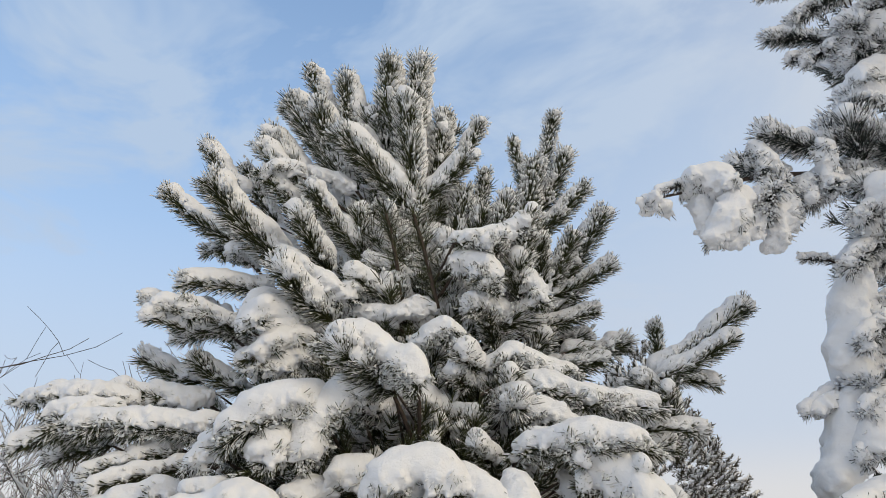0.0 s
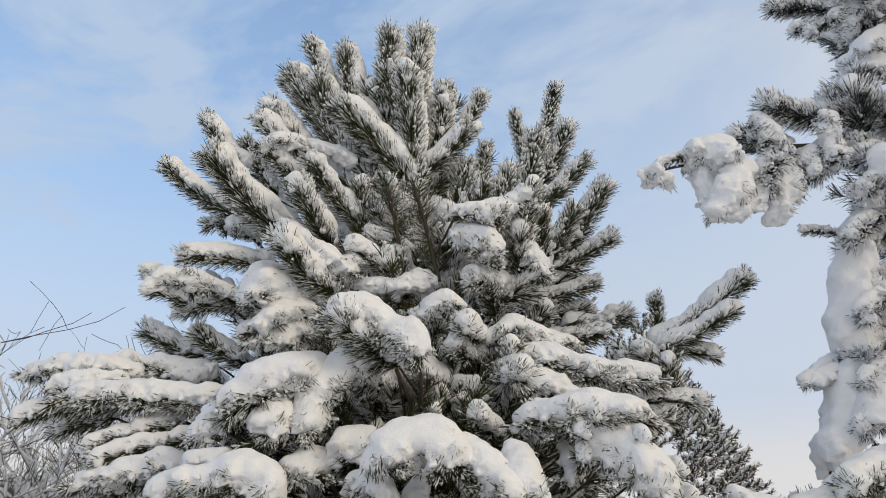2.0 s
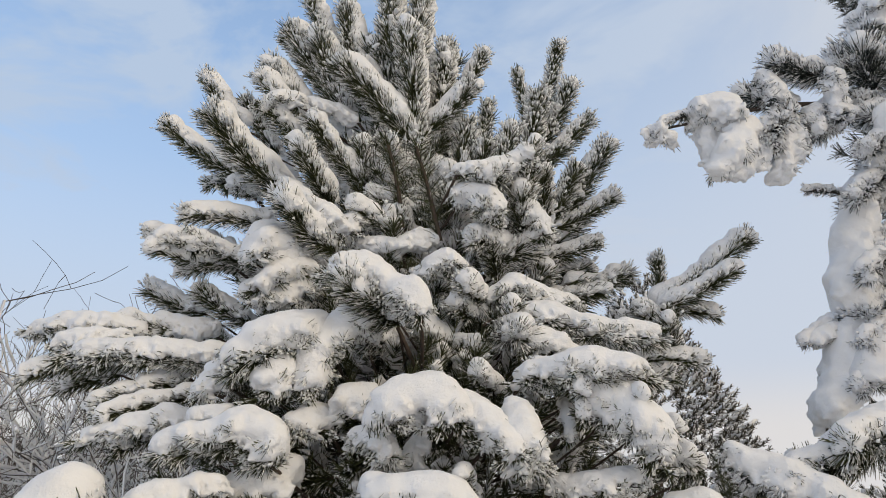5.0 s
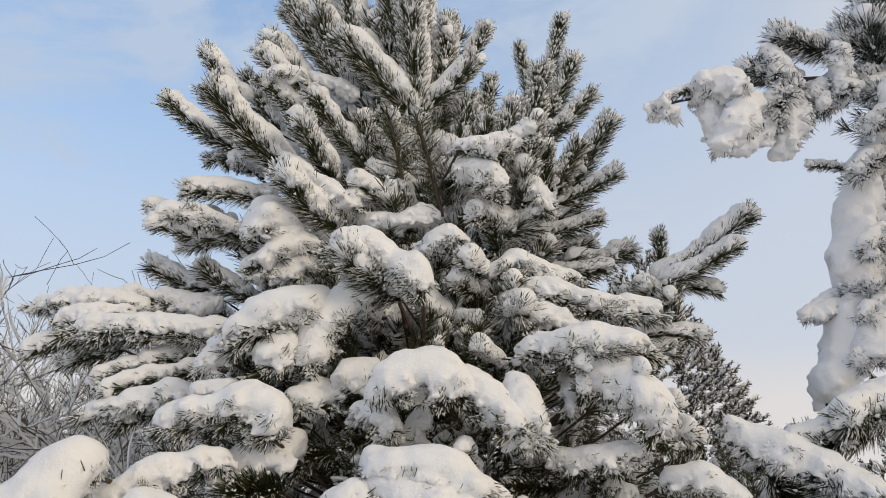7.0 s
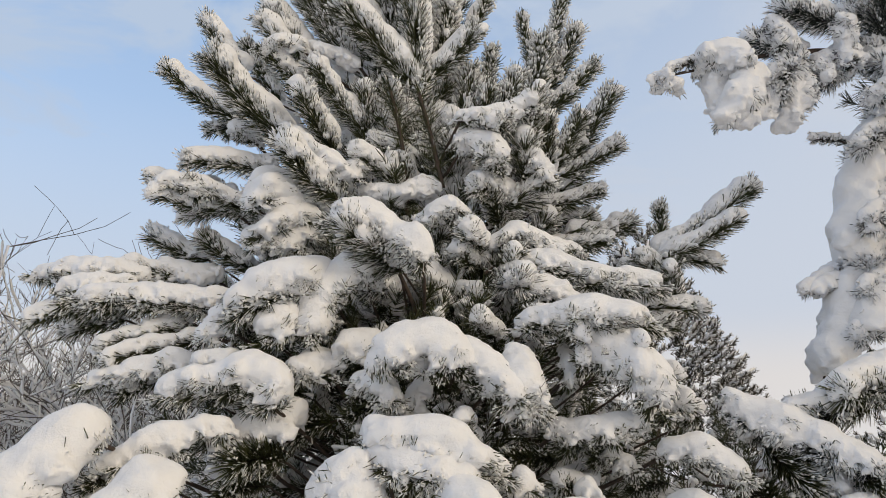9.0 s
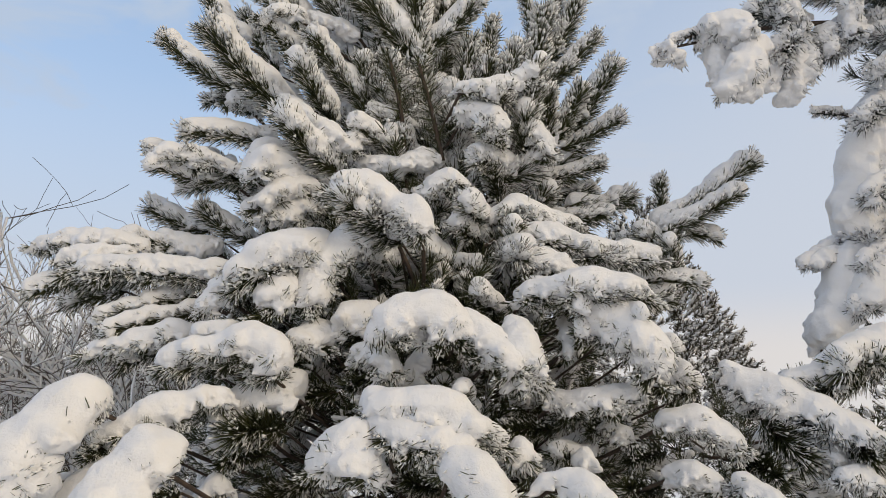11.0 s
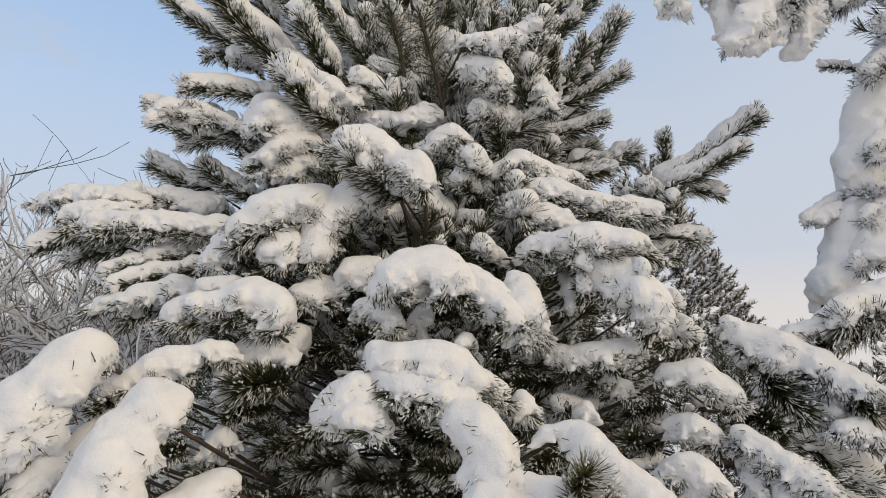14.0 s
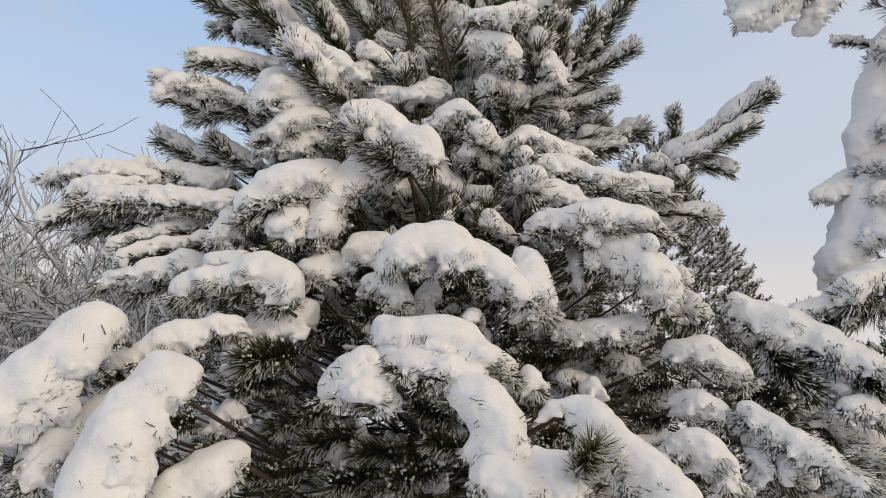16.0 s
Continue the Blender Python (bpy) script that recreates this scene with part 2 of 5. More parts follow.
def snow_form(balls, h, rough, ragged, squash=1.12, shelf=0.0, melt=0.20):
    """Snow as one lumpy mass: balls (x, y, z, r) melted together, uneven, with a ragged underside."""
    balls = np.asarray(balls, float)
    c, r = balls[:, :3], balls[:, 3]
    pad = r.max() * 0.6 + 3 * h + 0.02
    lo, hi = (c - r[:, None]).min(0) - pad, (c + r[:, None]).max(0) + pad
    n = np.ceil((hi - lo) / h).astype(int) + 1
    g = np.stack(np.meshgrid(*[lo[k] + h * np.arange(n[k]) for k in range(3)], indexing="ij"), -1).astype(np.float32)
    ref = float(r[r > 0.5 * r.max()].mean())
    k = melt * ref
    acc = np.zeros(g.shape[:3], np.float32)
    low = np.full(g.shape[:3], -1e3, np.float32)
    for ci, ri in zip(c, r):
        reach = ri * 1.15 + 7.0 * k
        a, b = np.maximum(((ci - reach - lo) / h).astype(int), 0), ((ci + reach - lo) / h).astype(int) + 2
        win = tuple(slice(a[j], b[j]) for j in range(3))
        d = g[win] - ci.astype(np.float32)
        dist = np.sqrt(d[..., 0] ** 2 + d[..., 1] ** 2 + (d[..., 2] * squash) ** 2) - np.float32(ri)
        acc[win] += np.exp(np.clip(-dist / k, -30, 30))
        low[win] = np.maximum(low[win], np.where(dist < 0.6 * ri, (d[..., 2] / ri), -1e3))
    f = -k * np.log(acc + 1e-12)
    if shelf:
        f = np.maximum(f, (-low - (1.0 - shelf)) * ref)
    band = np.abs(f) < 0.5 * ref + 0.03
    p, un = g[band], np.clip(-low[band] * 1.1 + 0.5, 0.12, 1)
    q = 1.0 / ref
    lumps = 0.45 * value_noise(p * 0.55 * q) + 0.22 * value_noise(p * 1.4 * q + 7.3)
    size = 1.0 / np.clip(0.55 * ref, 0.014, 0.03)
    billow = 0.36 - np.abs(value_noise(p * size * 0.62 + 2.9)) + 0.5 * (0.3 - np.abs(value_noise(p * size * 1.35 + 5.2)))
    f[band] += rough * ref * lumps + un * ragged * 0.044 * billow * min(1.0, ref / 0.05)
    f[band] += un * ragged * 0.006 * value_noise(p * 95.0) + 0.0035 * value_noise(p * 62.0 + 1.7) * (0.4 + un)
    return skin(f, lo, h)


def curve_points(pts, n):
    """n points along a smooth line through pts."""
    p = np.asarray(pts, float)
    if len(p) == 2:
        return p[0] + np.linspace(0, 1, n)[:, None] * (p[1] - p[0])
    e = np.concatenate([[2 * p[0] - p[1]], p, [2 * p[-1] - p[-2]]])
    out = []
    for s in np.linspace(0, len(p) - 1 - 1e-6, n):
        i, t = int(s), s - int(s)
        a, b, c, d = e[i], e[i + 1], e[i + 2], e[i + 3]
        out.append(0.5 * (2 * b + (c - a) * t + (2 * a - 5 * b + 4 * c - d) * t * t + (3 * b - a - 3 * c + d) * t ** 3))
    return np.array(out)


def frames_along(p):
    t = np.gradient(p, axis=0)
    t /= np.linalg.norm(t, axis=1, keepdims=True) + 1e-9
    ref = np.where(np.abs(t[:, 2:]) > 0.95, np.array([[1.0, 0, 0]]), np.array([[0, 0, 1.0]]))
    u = np.cross(t, ref)
    u /= np.linalg.norm(u, axis=1, keepdims=True) + 1e-9
    return t, u, np.cross(u, t)


def tube(pts, radii, sides=7):
    """A tapered stem along pts: vertices and quads."""
    p = np.asarray(pts, float)
    t, u, v = frames_along(p)
    a = np.linspace(0, 2 * math.pi, sides, endpoint=False)
    ring = np.cos(a)[None, :, None] * u[:, None] + np.sin(a)[None, :, None] * v[:, None]
    verts = (p[:, None] + ring * np.asarray(radii)[:, None, None]).reshape(-1, 3)
    i, j = np.meshgrid(np.arange(len(p) - 1), np.arange(sides), indexing="ij")
    i, j = i.ravel(), j.ravel()
    k = (j + 1) % sides
    return verts, np.stack([i * sides + j, i * sides + k, (i + 1) * sides + k, (i + 1) * sides + j], 1)


def spindles(at, way, length, width):
    """Little sleeves of snow that sit on needles: three-sided, thickest beyond the middle."""
    n = len(at)
    a = np.cross(way, np.array([0.31, 0.82, 0.48]))
    a /= np.linalg.norm(a, axis=1, keepdims=True) + 1e-9
    b = np.cross(way, a)
    mid, w = at + way * (0.58 * length)[:, None], width[:, None]
    v = np.stack([at] + [mid + w * (math.cos(k) * a + math.sin(k) * b) for k in (0.3, 2.4, 4.5)] + [at + way * length[:, None]], 1)
    pat = np.array([(0, 2, 1), (0, 3, 2), (0, 1, 3), (4, 1, 2), (4, 2, 3), (4, 3, 1)])
    return v.reshape(-1, 3), (np.arange(n)[:, None, None] * 5 + pat[None]).reshape(-1, 3), np.full(5 * n, 2.0)


def needle_arrays(pts, r, per_metre, rng, fine=False, width=0.0042, from_base=0.0, hang=False, rime=0.80, spread=(32, 62)):
    """Needles all round a spine that runs from its base to its tip, leaning forwards, some of them sleeved in snow."""
    p = np.asarray(pts, float)
    seg = np.linalg.norm(np.diff(p, axis=0), axis=1)
    length = seg.sum()
    n = max(30, int(per_metre * length * min(1.6, (r / 0.075))) + 25)
    s = from_base + (1 - from_base) * rng.random(n) ** 0.9
    tuft = rng.random(n) < 0.10
    s[tuft] = 1 - 0.06 * rng.random(tuft.sum())
    x = s * (len(p) - 1)
    i = np.minimum(x.astype(int), len(p) - 2)
    at = p[i] + (x - i)[:, None] * (p[i + 1] - p[i])
    t, u, v = frames_along(p)
    t, u, v = t[i], u[i], v[i]
    az = rng.random(n) * 2 * math.pi
    lean = np.radians(np.where(tuft, rng.uniform(15, 75, n), rng.uniform(*spread, n)))
    out = np.cos(az)[:, None] * u + np.sin(az)[:, None] * v
    d = np.cos(lean)[:, None] * t + np.sin(lean)[:, None] * out
    d += rng.normal(0, 0.08, (n, 3))
    if hang:
        d[:, 2] = np.where(d[:, 2] > 0.15, -0.5 * d[:, 2], d[:, 2])
    d /= np.linalg.norm(d, axis=1, keepdims=True)
    ln = (r * 1.22) * rng.uniform(0.80, 1.08, n) * np.where(tuft, 0.66, 1.0)
    side = np.cross(d, rng.normal(0, 1, (n, 3)))
    side /= np.linalg.norm(side, axis=1, keepdims=True) + 1e-9
    bend = t * 0.36 + rng.normal(0, 0.05, (n, 3))
    w = width * rng.uniform(0.8, 1.25, n)[:, None]
    mid = at + d * (ln * 0.5)[:, None] + bend * (ln * 0.15)[:, None]
    tip = at + d * ln[:, None] + bend * (ln * 0.6)[:, None]
    if fine:
        verts = np.stack([at - side * w * 0.45, at + side * w * 0.45, mid - side * w * 0.5, mid + side * w * 0.5, tip - side * w * 0.3, tip + side * w * 0.3], 1)
        pat, along = [(0, 1, 3), (0, 3, 2), (2, 3, 5), (2, 5, 4)], [0, 0, 0.5, 0.5, 1, 1]
    else:
        verts = np.stack([at - side * w * 0.5, at + side * w * 0.5, tip - side * w * 0.34, tip + side * w * 0.34], 1)
        pat, along = [(0, 1, 3), (0, 3, 2)], [0, 0, 1, 1]
    base = np.arange(n)[:, None, None] * verts.shape[1]
    plain = verts.reshape(-1, 3), (base + np.array(pat)[None]).reshape(-1, 3), np.tile(along, n)
    if rime <= 0:
        return plain
    # the weather side and the upper side hold most of the snow, in clumps
    patch = np.clip(0.75 + 1.6 * value_noise(tip * 21.0 + 3.3), 0.12, 1.6)
    lit = rng.random(n) < rime * patch * np.clip(0.85 + 1.8 * (out @ WIND) + 0.8 * tuft, 0.05, 2.2)
    m = int(lit.sum())
    if m < 2:
        return plain
    way = tip[lit] - mid[lit]
    gauge = np.linalg.norm(way, axis=1)
    foot = mid[lit] + way * rng.uniform(0.15, 0.7, m)[:, None]
    return merge([plain, spindles(foot, way / gauge[:, None], gauge * rng.uniform(0.38, 0.66, m), w[lit, 0] * rng.uniform(1.0, 2.5, m))])


def poking_needles(verts, quads, rng, per_area=5200):
    """Needle ends in loose tufts that come out through the flanks and the underside of a mass of snow."""
    a, b, c, d = (verts[quads[:, k]] for k in range(4))
    nor = np.cross(c - a, d - b)
    area = 0.5 * np.linalg.norm(nor, axis=1)
    nor /= 2 * area[:, None] + 1e-12
    mid = (a + b + c + d) / 4
    tuft = value_noise(mid * 17.0 + 4.1) + 0.5 * value_noise(mid * 41.0)
    odds = area * per_area * np.clip(0.42 - 1.1 * nor[:, 2], 0, 1) * np.clip(4.0 * (tuft - 0.05), 0, 2.4)
    pick = np.flatnonzero(rng.random(len(odds)) < odds)
    if len(pick) < 9:
        pick = np.arange(9)
    n = len(pick)
    at, out = mid[pick], nor[pick]
    lay = np.stack([value_noise(at * 9.0 + k) for k in (0.0, 11.0, 23.0)], 1)
    way = 0.75 * out + 1.4 * lay + np.array([0, 0, -0.25]) + rng.normal(0, 0.26, (n, 3))
    way /= np.linalg.norm(way, axis=1, keepdims=True) + 1e-9
    way += out * np.clip(0.30 - (way * out).sum(1), 0, 2)[:, None]
    side = np.cross(way, rng.normal(0, 1, (n, 3)))
    side /= np.linalg.norm(side, axis=1, keepdims=True) + 1e-9
    w = 0.0042 * rng.uniform(0.8, 1.2, n)[:, None]
    foot, tip = at - way * 0.02, at + way * rng.uniform(0.014, 0.042, n)[:, None]
    v = np.stack([foot - side * w * 0.5, foot + side * w * 0.5, tip - side * w * 0.32, tip + side * w * 0.32], 1)
    t = (np.arange(n)[:, None, None] * 4 + np.array([(0, 1, 3), (0, 3, 2)])[None]).reshape(-1, 3)
    bare = v.reshape(-1, 3), t, np.tile([0, 0, 0.6, 0.6], n)
    white = np.flatnonzero(rng.random(n) < 0.55)
    if len(white) < 2:
        return bare
    return merge([bare, spindles(at[white] - way[white] * 0.008, way[white], rng.uniform(0.022, 0.05, len(white)), rng.uniform(0.0035, 0.0065, len(white)))])


def along_balls(pts, radii, rng, step=0.42, wobble=0.16):
    """Balls strung along a line of points with radii, unevenly."""
    pts, radii = np.asarray(pts, float), np.asarray(radii, float)
    out = []
    for a, b, ra, rb in zip(pts[:-1], pts[1:], radii[:-1], radii[1:]):
        m = max(2, int(np.linalg.norm(b - a) / (step * (ra + rb) / 2)) + 1)
        for s in np.linspace(0, 1, m, endpoint=False):
            r = (ra + s * (rb - ra)) * rng.uniform(1 - wobble, 1 + 0.6 * wobble)
            out.append((*(a + s * (b - a) + rng.normal(0, 0.10 * r, 3)), r))
    out.append((*pts[-1], radii[-1]))
    # lobes that bulge from the flanks and sag over the edge
    for x, y, z, r in list(out):
        if rng.random() < 0.85:
            a, k = rng.uniform(0, 2 * math.pi), rng.uniform(0.36, 0.72)
            out.append((x + math.cos(a) * r * 0.85, y + math.sin(a) * r * 0.85, z - r * rng.uniform(-0.1, 0.75), r * k))
    return out


WIND = np.array([0.16, 0.24, 0.92])


def cap_balls(pts, r, snow, rng, pad=True):
    """The snow that a needled shoot carries: packed between the needles on its upper and weather side, heaviest near its tip."""
    p = np.asarray(pts, float)
    out = []
    n = len(p)
    gap = rng.random() * 6.28
    t, u, v = frames_along(p)
    length = np.linalg.norm(p[-1] - p[0])
    m = max(7, int(length / (0.24 * r + 0.006)))
    for s in np.linspace(0.08, 1.0, m):
        i = min(n - 1, int(s * (n - 1)))
        steep = abs(t[i][2])
        keep = 0.74 + 0.24 * math.sin(gap + s * 9.0) + 0.16 * math.sin(2.3 * gap + s * 23.0)
        keep = min(1.12, keep + 0.38 * snow + 0.15 * s)
        lee = WIND - t[i] * (WIND @ t[i])
        lee /= np.linalg.norm(lee) + 1e-6
        rr = r * (0.48 + 0.24 * snow) * keep * rng.uniform(0.9, 1.1) * (1 - 0.22 * steep * (1 - snow))
        if rr < 0.18 * r:
            continue
        off = lee * r * (0.47 + 0.36 * snow) + np.array([0, 0, 0.12 * r * snow])
        out.append((*(p[i] + off + rng.normal(0, 0.06 * r, 3)), max(rr, 0.008)))
        if rng.random() < 0.55:
            a = u[i] * rng.choice([-1.0, 1.0]) * r * rng.uniform(0.4, 0.75)
            out.append((*(p[i] + a + lee * r * rng.uniform(0.1, 0.5)), r * rng.uniform(0.14, 0.26)))
    # a pad on the tip
    if pad:
        for _ in range(3):
            out.append((*(p[-1] + WIND * r * 0.25 + t[-1] * r * rng.uniform(0.1, 0.4) + rng.normal(0, 0.18 * r, 3)), r * (0.36 + 0.20 * snow)))
    # crumbs lodged among the needles
    for _ in range(int(6 + 16 * min(1, length / 0.4))):
        i = rng.integers(n // 4, n)
        a = rng.normal(0, 1, 3)
        a[2] = abs(a[2])
        a /= np.linalg.norm(a)
        out.append((*(p[i] + a * r * rng.uniform(0.35, 0.8)), r * rng.uniform(0.09, 0.19)))
    return out


STYLE = {"needle": NEEDLE}


def to_stem(tree, at, rng):
    """A limb's crooked line from the stem out to a point of the crown."""
    ax = np.array([tree.location.x - 0.02 * at[2], tree.location.y - 0.02 * at[2]])
    far = np.linalg.norm(at[:2] - ax)
    root = np.array([ax[0], ax[1], max(0.25, at[2] - 0.12 * far - 0.03)])
    a = root * 0.35 + at * 0.65 + np.array([0, 0.12 * far, -0.12 * far]) + rng.normal(0, 0.03, 3)
    b = root * 0.7 + at * 0.3 + np.array([0, 0.08 * far, -0.10 * far]) + rng.normal(0, 0.03, 3)
    return curve_points([root, b, a, at], 9)[:-1]


def shoot(tree, tip, base, r, snow, needle=None):
    """One shoot of the pine: its twig, its needles and the snow on it."""
    rng = np.random.default_rng(int(abs(tip[0] * 7919 + tip[1] * 104729 + tip[2] * 1299709) * 10) % (2 ** 31))
    tip, base = np.array(tip), np.array(base)
    tip = tip - (tip - base) / np.linalg.norm(tip - base) * 0.28 * r
    length = np.linalg.norm(tip - base)
    mid = (tip + base) / 2 + np.array([0, 0, -0.05 * length]) * (1 if tip[2] > base[2] else -0.6) + rng.normal(0, 0.02 * length, 3)
    pts = curve_points([base, mid, tip], 14)
    whole = pts if tree.location.x > 2 and base[0] < 2.4 else np.concatenate([to_stem(tree, base, rng), pts])
    v, q = tube(whole, np.linspace(0.007, 0.04 * r + 0.001, len(whole)), 5)
    twig = part("shoot", raw_mesh("shoot", v, np.zeros((0, 3), int), BARK, quads=q), tree)
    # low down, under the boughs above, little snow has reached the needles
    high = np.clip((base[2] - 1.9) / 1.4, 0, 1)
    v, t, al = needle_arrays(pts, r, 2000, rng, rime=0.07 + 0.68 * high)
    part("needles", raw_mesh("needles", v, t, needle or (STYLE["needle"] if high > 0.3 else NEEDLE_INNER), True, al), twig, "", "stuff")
    if snow > 0.08:
        h = float(np.clip(0.145 * r, 0.0105, 0.0145))
        v, q = snow_form(cap_balls(pts, r, snow, rng), h, 0.34, 0.8, 1.05)
        part("snow_cap", raw_mesh("snow_cap", v, np.zeros((0, 3), int), SNOW, quads=q), twig, "", "stuff")
    return twig


def bough(tree, needle_r, *load):
    """A bough bowed under a heavy pillow of snow: load gives the snow's line, as (x, y, z, radius)."""
    load = np.array(load)
    rng = np.random.default_rng(int(abs(load[0, 0] * 7919 + load[0, 1] * 104729 + load[0, 2] * 1299709) * 10) % (2 ** 31))
    pts, rad = load[:, :3], load[:, 3]
    under = pts - np.stack([np.zeros(len(rad)), np.zeros(len(rad)), 0.55 * rad + 0.25 * needle_r], 1)
    line = curve_points(under, 5 * len(under))
    # needles lean towards the end that is farther from the stem
    axis = np.array([tree.location.x, tree.location.y])
    if np.linalg.norm(line[0][:2] - axis) > np.linalg.norm(line[-1][:2] - axis):
        line = line[::-1]
    end = line[-1] - line[-3]
    line = np.concatenate([line, [line[-1] + end / (np.linalg.norm(end) + 1e-6) * rad.min() * 0.75]])
    whole = line if tree.location.x > 2 else np.concatenate([to_stem(tree, line[0], rng), line])
    v, q = tube(whole, np.linspace(0.010, 0.005, len(whole)), 6)
    limb = part("bough", raw_mesh("bough", v, np.zeros((0, 3), int), BARK, quads=q), tree)
    balls, fingers = along_balls(pts, rad, rng), []
    # snowed-up shoot ends that stick out round the rim like fingers
    for _ in range(int(1.3 * len(balls) * min(1.2, 0.052 / rad.mean()))):
        x, y, z, r = balls[rng.integers(0, len(balls))]
        a, droop, k = rng.uniform(0, 2 * math.pi), rng.uniform(0.15, 1.0), rng.uniform(0.010, 0.019)
        way = np.array([math.cos(a), math.sin(a), -droop])
        way /= np.linalg.norm(way)
        foot = np.array([x, y, z - 0.25 * r]) + way * r * 0.75
        for g in range(4):
            fingers.append((*(foot + way * g * 0.9 * k), k * (1.0 - 0.09 * g)))
    h = float(np.clip(0.17 * rad.mean(), 0.0092, 0.0135))
    held = needle_r > 0.02
    v, q = snow_form(balls + fingers, h, 0.6 if held else 0.8, 0.8 if held else 0.55, 1.12, 0.5 if held else 0.0, 0.2)
    tips = poking_needles(v, q, rng, (5400 if held else 1800) * min(1.0, 0.065 / rad.mean()) ** 3)
    part("snow_load", raw_mesh("snow_load", v, np.zeros((0, 3), int), SNOW, quads=q), limb, "thick smooth pillow of snow")
    if needle_r > 0:
        arrays = [needle_arrays(line, needle_r, 1300, rng, hang=True, rime=0.2)]
        way = (line[-1] - line[0]) / (np.linalg.norm(line[-1] - line[0]) + 1e-6)
        for _ in range(max(3, int(np.linalg.norm(line[-1] - line[0]) / 0.020)) if held else 0):
            i = rng.integers(0, len(line))
            k = np.interp(i / (len(line) - 1), np.linspace(0, 1, len(rad)), rad)
            d = rng.normal(0, 1, 3) + way * 0.8
            d[2] = -abs(d[2]) * 0.55 + 0.12
            d /= np.linalg.norm(d)
            o = line[i] - np.array([0, 0, 0.7 * max(0.0, k - 0.05)])
            e = o + d * (min(k, 0.06) * rng.uniform(0.7, 1.1))
            arrays.append(needle_arrays(np.stack([o, (o + e) / 2, e]), max(0.05, needle_r * 0.8) * rng.uniform(0.8, 1.1), 700, rng, from_base=0.3, hang=True, rime=0.2))
        tips = merge(arrays + [tips])
    v, t, al = tips
    if needle_r > 0:
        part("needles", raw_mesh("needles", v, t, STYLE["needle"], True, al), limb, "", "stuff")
    return limb


def merge(arrays):
    off, vs, ts, als = 0, [], [], []
    for v, t, al in arrays:
        vs.append(v), ts.append(t + off), als.append(al)
        off += len(v)
    return np.concatenate(vs), np.concatenate(ts), np.concatenate(als)


def bare_twig(tree, a, b, r, brush=0.0):
    """A bare length of stem; with brush, needles of that length still stand off it all round."""
    p = curve_points([a, (np.array(a) + np.array(b)) / 2 + np.array([0.006, 0, 0.004]), b], 8)
    v, q = tube(p, np.linspace(0.8 * r, r, 8), 8)
    stem = part("stem", raw_mesh("stem", v, np.zeros((0, 3), int), BARK, quads=q), tree, "bare reddish-brown bark")
    if brush:
        v, t, al = needle_arrays(p[::-1], brush, 330, np.random.default_rng(int(1000 * brush) + 3), width=0.0034, rime=0.25, spread=(62, 84))
        part("needles", raw_mesh("needles", v, t, STYLE["needle"], True, al), stem, "", "stuff")
    return stem


